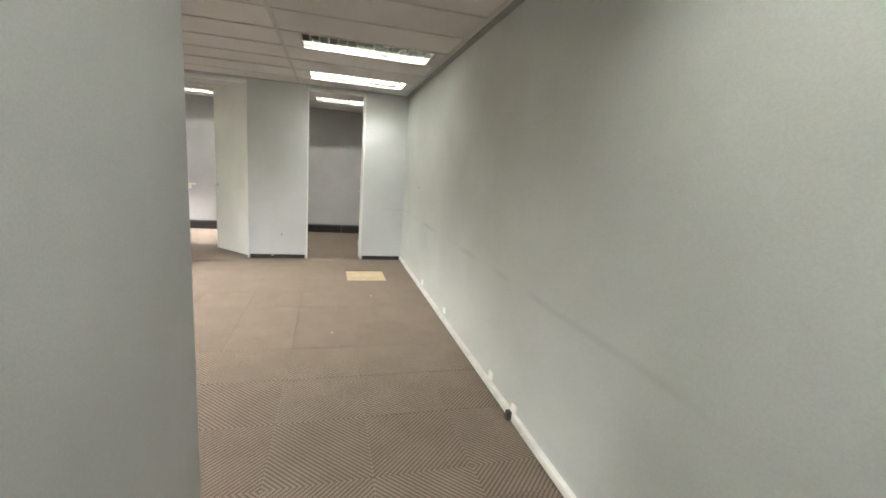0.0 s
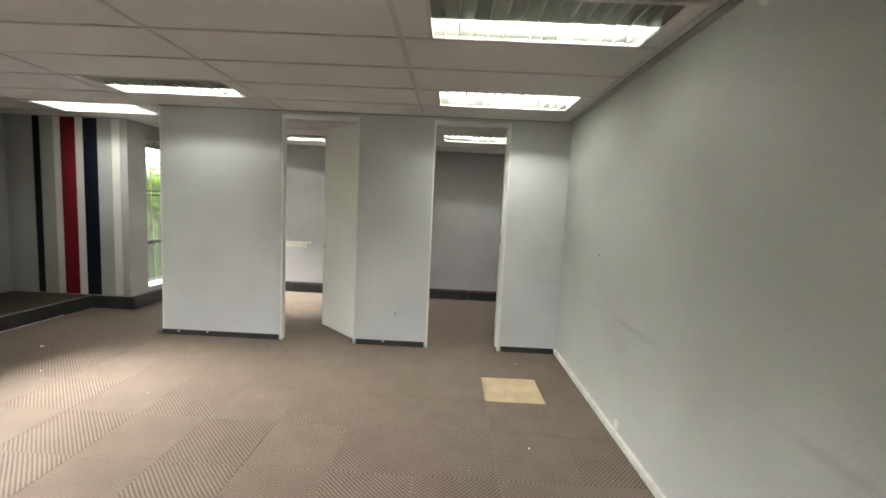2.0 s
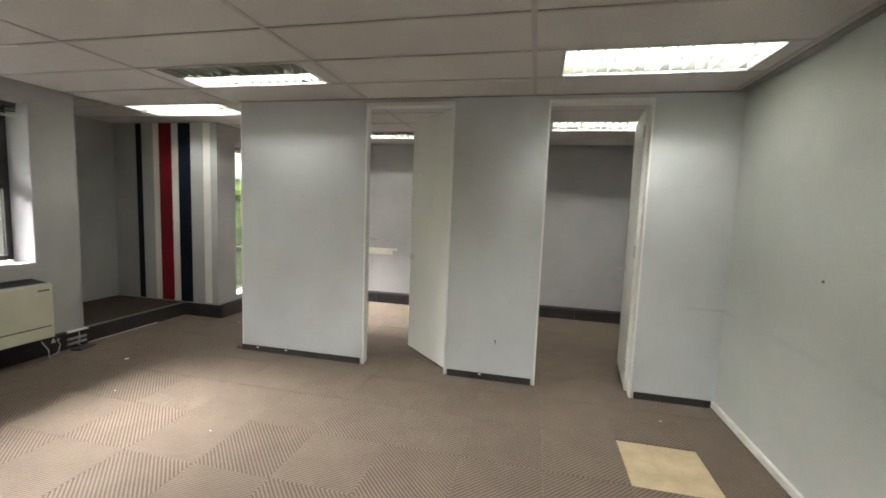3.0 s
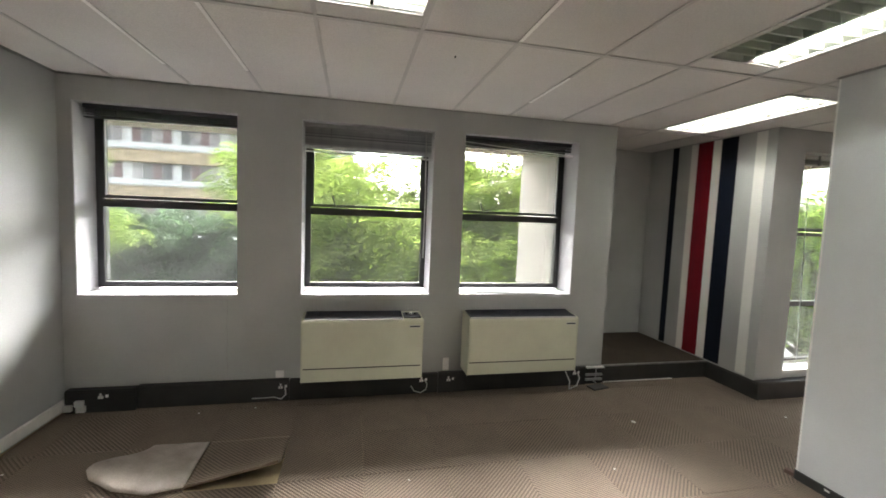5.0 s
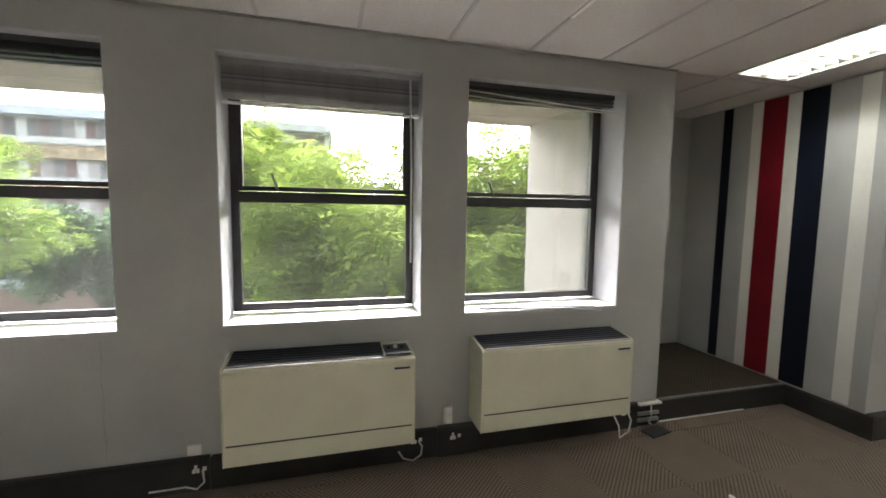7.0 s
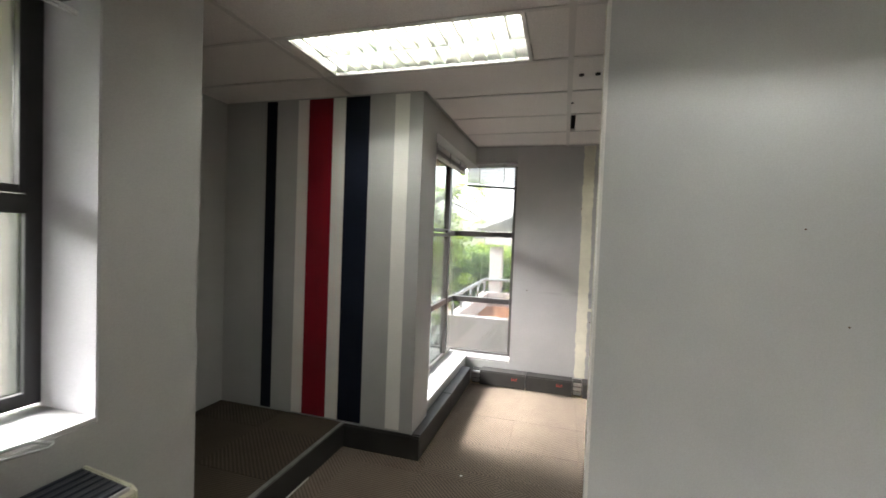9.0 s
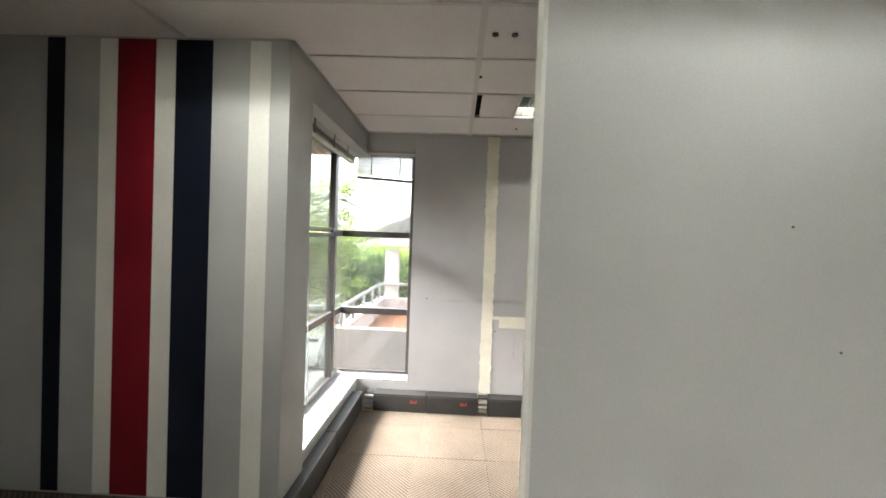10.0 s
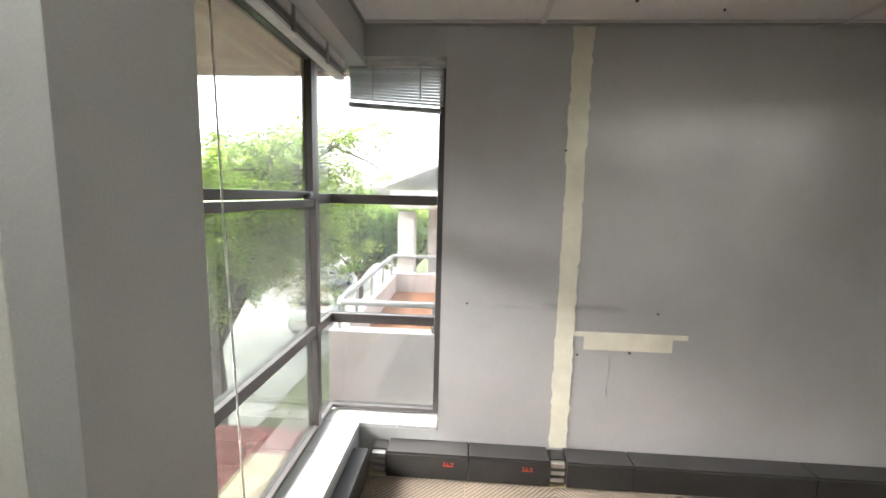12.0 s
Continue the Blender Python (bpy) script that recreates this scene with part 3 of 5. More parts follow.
for x0, x1, y0, y1, h in ((-3.975, -3.885, TY, FAR_Y - 0.001, 0.148), (-2.895, -2.805, TY, FAR_Y - 0.001, 0.148)):
    j = thing("trunking_joint", (x0 + x1) / 2, TY, 0, "open trunking end with bare metal channel strips", "trunking", "open trunking ends")
    part("channel", box(-0.043, 0.043, 0.05, 0.14, 0, h), M_SKIRT, j)
    for z in (0.035, 0.08, 0.125):
        part("strip", box(-0.04, 0.04, 0.012, 0.05, z - 0.014, z + 0.014, 0.003), M_METAL, j, "bare metal strip")

for a, b in ((PART_END, DOORS[0][0] - 0.02), (DOORS[0][1] + 0.02, DOORS[1][0] - 0.02), (DOORS[1][1] + 0.02, RIGHT - 0.03)):
    structure("baseboard", box(a, b, PART_F - 0.014, PART_F - 0.001, 0, 0.062, 0.003), M_SKIRT, "thin black baseboard along the partition", "baseboard")
structure("baseboard_east", box(RIGHT - 0.03, RIGHT, -2.4, PART_F, 0.012, 0.062, 0.006), M_SKIRT_WHITE, "white skirting batten along the long wall", "baseboard")
structure("baseboard_south", prism([(WIN, LEFT_Y + 0.001), (PASS_X, PASS_Y + 0.001), (PASS_X, PASS_Y + 0.027), (WIN, LEFT_Y + 0.027)], 0.03, 0.105), M_SKIRT_WHITE, "off-white skirting batten along the short wall", "baseboard")

# raw end of the partition with torn plaster edges
structure("partition_end", box(PART_END, PART_END + 0.012, PART_F + 0.0, PART_B - 0.0, 0, CEIL), M_WHITE, "raw white cut end of the partition", "trim")
bm = bmesh.new()
z = 0.7
while z < CEIL - 0.02:
    h = random.uniform(0.005, 0.022)
    add_box(bm, PART_END - random.uniform(0.001, 0.003), PART_END + 0.02, PART_B - random.uniform(0.001, 0.008), PART_B + random.uniform(0.001, 0.004), z, min(z + h, CEIL))
    z += h
structure("partition_torn_edge", bm, M_PLASTER, "ragged cream plaster left along the cut edge", "trim")


def ragged_strip(x0, x1, y, z0, z1, step, jitter):
    """A vertical strip of bare plaster with an uneven outline, a few millimetres proud."""
    bm = bmesh.new()
    rows = []
    n = max(2, int((z1 - z0) / step))
    ja = jb = 0.0
    for i in range(n + 1):
        z = z0 + (z1 - z0) * i / n
        if random.random() < 0.5:
            ja, jb = random.uniform(-jitter, jitter), random.uniform(-jitter, jitter)
        rows.append([bm.verts.new((x0 + ja, y - 0.003, z)), bm.verts.new((x1 + jb, y - 0.003, z)), bm.verts.new((x1 + jb, y, z)), bm.verts.new((x0 + ja, y, z))])
    for a, b in zip(rows, rows[1:]):
        for k in range(4):
            bm.faces.new((a[k], a[(k + 1) % 4], b[(k + 1) % 4], b[k]))
    bm.faces.new(rows[0][::-1])
    bm.faces.new(rows[-1])
    return bm


structure("plaster_scar", ragged_strip(-2.885, -2.775, FAR_Y, 0.16, CEIL - 0.01, 0.03, 0.0065), M_PLASTER, "cream bare plaster scar of a removed wall", "plaster scar")
structure("plaster_scar_east", ragged_strip(-0.41, -0.32, FAR_Y, 0.16, CEIL - 0.01, 0.03, 0.0065), M_PLASTER, "cream bare plaster scar of a removed wall", "plaster scar")
structure("plaster_patch", boxes([(-2.715, -2.2, FAR_Y - 0.003, FAR_Y, 0.805, 0.885), (-2.775, -2.115, FAR_Y - 0.0032, FAR_Y, 0.885, 0.915)]), M_PLASTER, "cream bare plaster patch beside the scar", "plaster scar")

# ---- door frames and doors ----


def door_frame(a, b):
    f = thing("door_frame", (a + b) / 2, PART_F, 0, "white painted timber frame lining a full-height doorway", "door frame", "partition door frames")
    w = (b - a) / 2
    for s in (-1, 1):
        part("jamb", box(s * w, s * (w - 0.018), -0.007, 0.045, 0, DOOR_TOP - 0.034, 0.003), M_WHITE, f)
        part("rebate", box(s * w, s * (w - 0.012), 0.0455, PART_B - PART_F + 0.004, 0, DOOR_TOP - 0.034, 0.002), M_WHITE, f)
    part("head", box(-w, w, -0.009, PART_B - PART_F + 0.009, DOOR_TOP - 0.034, DOOR_TOP, 0.003), M_WHITE, f)
    return f


for a, b in DOORS:
    door_frame(a, b)


def door(x, y, angle, width, label):
    d = thing("door", x, y, 0, label, "door", rz=angle)
    leaf = part("leaf", box(0, width, -0.042, 0, 0.012, DOOR_TOP - 0.04, 0.003), M_DOOR, d)
    for side in (-1, 1):
        yy = -0.021 + side * 0.024
        part("rose", tube([(width - 0.06, -0.021 + side * 0.021, 1.06), (width - 0.06, -0.021 + side * 0.03, 1.06)], 0.026, 14), M_METAL, leaf, "round steel rose")
        part("handle", tube([(width - 0.06, yy, 1.06), (width - 0.06, yy + side * 0.045, 1.06), (width - 0.075, yy + side * 0.055, 1.06), (width - 0.17, yy + side * 0.055, 1.06)], 0.009, 8), M_METAL, leaf, "steel lever handle")
    part("edge_strip", box(width - 0.002, width + 0.002, -0.03, -0.012, 0.98, 1.16), M_METAL, leaf, "steel lock plate")
    for z in (0.25, 1.3, 2.35):
        part("hinge", tube([(-0.004, 0.004, z - 0.05), (-0.004, 0.004, z + 0.05)], 0.007, 8), M_METAL, d, "steel hinge")
    return d


door(-0.675, PART_B + 0.02, 134.5, 0.805, "white flush door standing half open into the office")
door(1.022, PART_B + 0.02, 84.0, 0.79, "white flush door standing wide open against the wall")

# ---- windows of the long wall ----


def steel_window(n, y0, y1, z0, z1, glass):
    x = -4.885
    f = thing("window_%d" % n, x, (y0 + y1) / 2, z0, "dark steel framed window with a top-hung upper sash", "window", "long wall windows")
    tagged(f, kind="structure")
    w, h = (y1 - y0) / 2, z1 - z0
    b = 0.028
    part("window_frame", boxes([(-0.045, 0.0, -w, -w + 0.055, b, h), (-0.045, 0, w - 0.055, w, b, h), (-0.045, 0, -w + 0.055, w - 0.055, b, b + 0.05), (-0.045, 0, -w + 0.055, w - 0.055, h - 0.045, h)], 0.003), M_STEEL, f)
    part("transom", box(-0.045, 0.006, -w + 0.05, w - 0.05, 0.722, 0.79, 0.004), M_STEEL, f)
    sash = part("sash", boxes([(-0.03, 0.01, -w + 0.056, -w + 0.078, 0.792, h - 0.046), (-0.03, 0.01, w - 0.078, w - 0.056, 0.792, h - 0.046), (-0.03, 0.01, -w + 0.078, w - 0.078, 0.792, 0.822), (-0.03, 0.01, -w + 0.078, w - 0.078, h - 0.07, h - 0.046)], 0.003), M_STEEL, f)
    if n > 1:
        part("stay", tube([(0.016, -0.30, 0.80), (0.022, -0.31, 0.84), (0.03, -0.33, 0.90)], 0.008, 6), M_STEEL, sash, "dark casement stay")
    for z0p, z1p, name in ((b + 0.05, 0.722, "lower_pane"), (0.822, h - 0.07, "upper_pane")):
        p = part(name, box(-0.020, -0.016, -w + 0.05, w - 0.05, z0p - 0.004, z1p + 0.004), glass, f, "glass pane tinted to dim the outside view")
        p.visible_shadow = False
    part("window_sill", boxes([(-0.05, 0.281, -w + 0.001, w - 0.001, 0.0, 0.016)]), M_SILL, f, "white painted sill")
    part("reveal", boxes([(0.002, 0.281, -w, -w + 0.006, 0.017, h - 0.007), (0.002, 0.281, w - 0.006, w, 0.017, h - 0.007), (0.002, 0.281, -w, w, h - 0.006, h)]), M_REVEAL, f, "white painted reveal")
    return f


for n, o in enumerate(W_OPEN):
    steel_window(n + 1, *o, M_GLASS_TINT if n == 0 else M_GLASS)


def blind(y0, y1, z_top, slats, pitch, tilt, sag, mat, label, wand=False):
    """A Venetian blind drawn up under the window head: head rail, stacked slats, bottom rail, cords."""
    w = (y1 - y0) / 2
    b = thing("venetian_blind", -4.70, (y0 + y1) / 2, z_top, label, "window blind", "long wall blinds")
    part("head_rail", box(-0.025, 0.025, -w, w, -0.035, 0, 0.004), mat, b)
    z = -0.042
    sl = box(-0.025, 0.025, -w + 0.004, w - 0.004, -0.0012, 0.0012)
    bmesh.ops.rotate(sl, verts=sl.verts, cent=(0, 0, 0), matrix=Matrix.Rotation(radians(tilt), 3, "Y"))
    first = part("slat", sl, mat, b)
    first.location = (0, 0, U * z)
    for i in range(1, slats):
        s = bpy.data.objects.new("slat", first.data)
        scene.collection.objects.link(s)
        s.parent = b
        s.matrix_basis = Matrix.Translation((random.uniform(-0.003, 0.003), 0, U * (z - pitch * i))) @ Matrix.Rotation(radians(sag * i / slats + random.uniform(-0.15, 0.15)), 4, "X")
    zb = z - pitch * slats - 0.008
    rail = box(-0.022, 0.022, -w + 0.004, w - 0.004, zb - (0.026 if wand else 0.012), zb - (0.016 if wand else 0), 0.003)
    bmesh.ops.rotate(rail, verts=rail.verts, cent=(0, 0, zb), matrix=Matrix.Rotation(radians(sag), 3, "X"))
    part("bottom_rail", rail, M_BLIND_SILVER if wand else mat, b)
    for yy in (-0.6 * w, 0.6 * w):
        part("ladder_cord", box(0.027, 0.028, yy - 0.002, yy + 0.002, zb, -0.03), mat, b, "thin ladder tape")
    if wand:
        part("wand", tube([(0.03, w - 0.06, -0.03), (0.035, w - 0.05, -0.6), (0.035, w - 0.052, -1.17)], 0.006, 6), M_CORD, b, "pale tilt wand")
    return b


blind(1.43, 2.56, 2.45, 7, 0.006, 6, 0.5, M_BLIND, "black Venetian blind drawn fully up")
blind(3.09, 4.225, 2.445, 15, 0.0115, -38, -0.2, M_BLIND_GREY, "grey Venetian blind bunched partly down", wand=True)
b3 = blind(4.53, 5.65, 2.45, 6, 0.006, 8, 1.4, M_BLIND, "black Venetian blind drawn up askew")
for za, zm, zc in ((-0.062, -0.095, -0.125), (-0.098, -0.118, -0.135)):
    part("loose_slat", tube([(0.035, -0.55, za), (0.04, -0.2, (za + zm) / 2 - 0.006), (0.045, 0.2, zm - 0.012), (0.05, 0.56, zc)], 0.005, 5), M_CORD, b3, "pale sagging cord")
crack_line = boxes([(WIN, WIN + 0.001, 2.489 + 0.004 * math.sin(i * 1.7), 2.492 + 0.004 * math.sin(i * 1.7), 0.22 + 0.068 * i, 0.286 + 0.068 * i) for i in range(10)])
structure("wall_crack", crack_line, M_CRACK, "faint dark joint line in the wall under the window", "crack")

# ---- corner window of the bay ----
GX_SIDE, GY_FAR, GMUL = -4.33, 9.45, 9.175


def corner_window():
    f = thing("window_4", GX_SIDE, GY_FAR, 0.235, "bronze aluminium corner window with three tiers of panes", "window")
    tagged(f, kind="structure")
    z0, z1, za, zb = 0.03, 2.26, 0.655, 1.43
    y0 = JAMB_Y - GY_FAR
    x1 = -3.58 - GX_SIDE
    ym = GMUL - GY_FAR
    part("window_frame", boxes([(-0.03, 0.03, y0, y0 + 0.05, z0, z1), (x1 - 0.045, x1, -0.03, 0.03, z0, z1),
                                (-0.03, 0.03, y0 + 0.05, 0.0, z1 - 0.05, z1), (0.03, x1 - 0.045, -0.03, 0.03, z1 - 0.05, z1),
                                (-0.03, 0.03, y0 + 0.05, 0.0, z0, z0 + 0.025), (0.03, x1 - 0.045, -0.03, 0.03, z0, z0 + 0.025)], 0.003), M_BRONZE, f)
    part("mullion", box(-0.035, 0.035, ym - 0.028, ym + 0.028, z0 + 0.026, z1 - 0.051, 0.004), M_BRONZE, f)
    part("transom", boxes([(-0.03, 0.03, y0 + 0.05, ym - 0.03, za - 0.028, za + 0.028), (-0.03, 0.03, ym + 0.03, -0.02, za - 0.028, za + 0.028), (-0.015, x1 - 0.047, -0.03, 0.03, za - 0.03, za + 0.03)], 0.003), M_BRONZE, f)
    part("transom", boxes([(-0.03, 0.03, y0 + 0.05, ym - 0.03, zb - 0.045, zb - 0.005), (-0.03, 0.03, ym + 0.03, -0.02, zb - 0.03, zb + 0.03), (-0.015, x1 - 0.047, -0.03, 0.03, zb - 0.03, zb + 0.03)], 0.003), M_BRONZE, f)
    sash = part("sash", boxes([(-0.02, 0.035, y0 + 0.052, y0 + 0.085, zb, z1 - 0.055), (-0.02, 0.035, ym - 0.062, ym - 0.03, zb, z1 - 0.055),
                               (-0.02, 0.035, y0 + 0.085, ym - 0.062, zb, zb + 0.04), (-0.02, 0.035, y0 + 0.085, ym - 0.062, z1 - 0.09, z1 - 0.055)], 0.003), M_BRONZE, f, "top-hung bronze sash")
    part("handle", tube([(0.04, ym - 0.14, zb + 0.02), (0.06, ym - 0.15, zb + 0.025), (0.06, ym - 0.24, zb + 0.01)], 0.011, 8), M_STEEL, sash, "dark sash handle")
    panes = [(0, 0, y0 + 0.05, ym - 0.03, z0 + 0.025, za - 0.028), (0, 0, y0 + 0.05, ym - 0.03, za + 0.028, zb - 0.045), (0, 0, y0 + 0.08, ym - 0.06, zb + 0.03, z1 - 0.08),
             (0, 0, ym + 0.03, 0, z0 + 0.025, za - 0.028), (0, 0, ym + 0.03, 0, za + 0.028, zb - 0.03), (0, 0, ym + 0.03, 0, zb + 0.03, z1 - 0.05)]
    for _, _, ya, yb, lo, hi in panes:
        p = part("pane", box(-0.003, 0.003, ya, yb, lo, hi), M_GLASS_BAY, f, "slightly hazy glass pane")
        p.visible_shadow = False
    for lo, hi in ((z0 + 0.025, za - 0.03), (za + 0.03, zb - 0.03), (zb + 0.03, z1 - 0.05)):
        p = part("pane", box(0.004, x1 - 0.045, -0.003, 0.003, lo, hi), M_GLASS_DIMMING, f, "glass pane tinted to dim the outside view")
        p.visible_shadow = False
    return f


corner_window()
sill = thing("window_sill", BAY_X - 0.15, FAR_Y, 0.228, "white tiled sill running round the corner window", "window sill")
tagged(sill, kind="structure")
ys = [JAMB_Y - FAR_Y, -1.12, -0.72, -0.32, 0.0]
for a, b in zip(ys, ys[1:]):
    part("tile", box(-0.185, 0.118, a + 0.002, b - 0.002, 0, 0.022, 0.003), M_SILL, sill)
for a, b in ((-0.185, 0.118), (0.118, 0.36), (0.36, 0.61)):
    part("tile", box(a + 0.002, b - 0.002, 0.002, 0.205, 0, 0.0225, 0.003), M_SILL, sill)
part("grout", boxes([(-0.184, 0.116, ys[0], 0.2, -0.004, 0.016), (0.116, 0.608, 0.004, 0.2, -0.004, 0.016)]), M_SKIRT_WHITE, sill)


def bay_blind_far():
    w = 0.285
    b = thing("venetian_blind", -3.872, 9.36, 2.47, "silver Venetian blind hanging askew in the bay window", "window blind", "bay blinds")
    part("head_rail", box(-w - 0.01, w, -0.02, 0.02, -0.03, 0, 0.003), M_BLIND_SILVER, b)
    first = None
    for i in range(12):
        z = -0.045 - 0.0165 * i
        if first is None:
            s = box(-w, w - 0.01, -0.024, 0.024, -0.001, 0.001)
            bmesh.ops.rotate(s, verts=s.verts, cent=(0, 0, 0), matrix=Matrix.Rotation(radians(-3), 3, "X"))
            first = part("slat", s, M_BLIND_PALE, b)
            o = first
        else:
            o = bpy.data.objects.new("slat", first.data)
            scene.collection.objects.link(o)
            o.parent = b
        o.matrix_basis = Matrix.Translation((0, 0, U * z)) @ Matrix.Rotation(radians(0.35 * i), 4, "Y")
    rail = boxes([(-w, w - 0.02, -0.025, 0.025, -0.255 - 0.006 * k, -0.251 - 0.006 * k) for k in range(4)])
    bmesh.ops.rotate(rail, verts=rail.verts, cent=(0, 0, -0.25), matrix=Matrix.Rotation(radians(3.5), 3, "Y"))
    part("bottom_rail", rail, M_BLIND_GREY, b)
    for x in (-0.14, 0.14):
        part("ladder_cord", box(x - 0.004, x + 0.004, -0.03, -0.028, -0.22, -0.02), M_CORD, b, "pale ladder tape")


bay_blind_far()
bb = thing("venetian_blind", -4.18, 8.55, 2.435, "grey Venetian blind drawn fully up along the bay window", "window blind", "bay blinds")
part("head_rail", box(-0.02, 0.03, -0.75, 0.70, -0.035, 0, 0.003), M_BLIND_SILVER, bb)
for k in range(5):
    part("slat", box(-0.025, 0.025, -0.745, 0.695, -0.046 - 0.008 * k, -0.043 - 0.008 * k), M_BLIND_GREY, bb)
part("bottom_rail", box(-0.024, 0.026, -0.745, 0.70, -0.10, -0.085, 0.003), M_BLIND_SILVER, bb)
for y in (-0.45, 0.0, 0.4):
    part("bracket", box(0.026, 0.036, y - 0.012, y + 0.012, -0.1, 0, 0.002), M_BLIND_GREY, bb, "grey plastic clip")
part("cord", tube([(0.03, -0.55, -0.08), (0.05, -0.56, -0.8), (0.06, -0.54, -1.5), (0.055, -0.5, -2.15)], 0.003, 5), M_CORD, bb, "thin hanging cord")

# ---- recessed lights ----


def ceiling_light(x0, x1, k, first=None, dead=False):
    cx, cy = (x0 + x1) / 2, (row_y(k) + row_y(k + 1)) / 2
    if first is not None:
        return copy_thing(first, at(cx, cy, CEIL))
    L, W = (x1 - x0) / 2, GP / 2 - 0.006
    f = thing("ceiling_light", cx, cy, CEIL, "recessed louvred ceiling light with only one row lit" if dead else "recessed louvred fluorescent ceiling light, switched on", "ceiling light", "recessed ceiling lights")
    part("frame", boxes([(-L - 0.012, L + 0.012, -W, -W + 0.018, -0.004, 0.012), (-L - 0.012, L + 0.012, W - 0.018, W, -0.004, 0.012),
                         (-L - 0.012, -L + 0.008, -W + 0.018, W - 0.018, -0.004, 0.012), (L - 0.008, L + 0.012, -W + 0.018, W - 0.018, -0.004, 0.012)]), M_BAR, f)
    # trays: two troughs, each with a curved reflector
    for s in (-1, 1):
        c = s * W / 2
        hw = W / 2 - 0.008
        prof = [(c - hw, 0.004), (c - hw * 0.93, 0.05), (c - hw * 0.7, 0.085), (c - hw * 0.3, 0.105), (c + hw * 0.3, 0.105), (c + hw * 0.7, 0.085), (c + hw * 0.93, 0.05), (c + hw, 0.004)]
        bm = bmesh.new()
        a = [bm.verts.new((-L + 0.008, y, z)) for y, z in prof]
        b = [bm.verts.new((L - 0.008, y, z)) for y, z in prof]
        for i in range(len(prof) - 1):
            bm.faces.new((a[i], a[i + 1], b[i + 1], b[i])).smooth = True
        bmesh.ops.solidify(bm, geom=bm.faces[:], thickness=0.003)
        for e in (-1, 1):
            add_box(bm, e * (L - 0.008), e * (L - 0.003), c - hw, c + hw, 0.003, 0.112)
        part("reflector", bm, M_REFLECT, f, "white curved reflector")
        part("tube", tube([(-L + 0.03, c, 0.082), (L - 0.03, c, 0.082)], 0.014, 10), M_TUBE_DEAD if dead and s < 0 else M_TUBE, f, "unlit fluorescent tube" if dead and s < 0 else "lit fluorescent tube")
        for e in (-1, 1):
            part("end_cap", box(e * (L - 0.03), e * (L - 0.01), c - 0.015, c + 0.015, 0.06, 0.1), M_SOCKET, f)
        n = 15
        first_blade = None
        for i in range(1, n):
            x = -L + 2 * L * i / n
            if first_blade is None:
                bm = bmesh.new()
                sec = [(-0.006, 0.004), (0.006, 0.004), (0.0035, 0.02), (0.001, 0.062), (-0.001, 0.062), (-0.0035, 0.02)]
                va = [bm.verts.new((dx, -hw + 0.004, z)) for dx, z in sec]
                vb = [bm.verts.new((dx, hw - 0.004, z)) for dx, z in sec]
                for q in range(6):
                    bm.faces.new((va[q], va[(q + 1) % 6], vb[(q + 1) % 6], vb[q]))
                bm.faces.new(va[::-1])
                bm.faces.new(vb)
                first_blade = part("blade", bm, M_BLADE, f)
                o = first_blade
            else:
                o = bpy.data.objects.new("blade", first_blade.data)
                scene.collection.objects.link(o)
                o.parent = f
            o.location = (U * x, U * c, 0)
    return f


light_made = {}
for x0, x1, k in LIGHTS:
    dead = (x0, k) in ((0.265, 2), (-2.905, 5), (-2.735, 10))
    made = ceiling_light(x0, x1, k, light_made.get(dead), dead)
    light_made.setdefault(dead, made)

for x, y, r in ((-2.995, 7.335, 0.016), (-2.90, 7.335, 0.016), (-3.04, 7.86, 0.010), (-2.66, 9.0, 0.008), (-3.35, 4.1, 0.006), (-2.2, 9.1, 0.006)):
    hole = part("cable_hole", tube([(0, 0, -0.0075), (0, 0, 0.001)], r, 14), M_VOID)
    hole.matrix_basis = at(x, y, CEIL)
    tagged(hole, "small dark cable hole in a ceiling board", "hole", "ceiling holes", "structure")
crack = part("board_crack", tube([(-1.45, 8.10, CEIL - 0.002), (-1.3, 7.95, CEIL - 0.002), (-1.22, 7.92, CEIL - 0.002), (-1.05, 7.78, CEIL - 0.002)], 0.004, 5), M_VOID)
tagged(crack, "dark crack across a ceiling board", "crack", kind="structure")

# ---- fan coil heaters under the windows ----


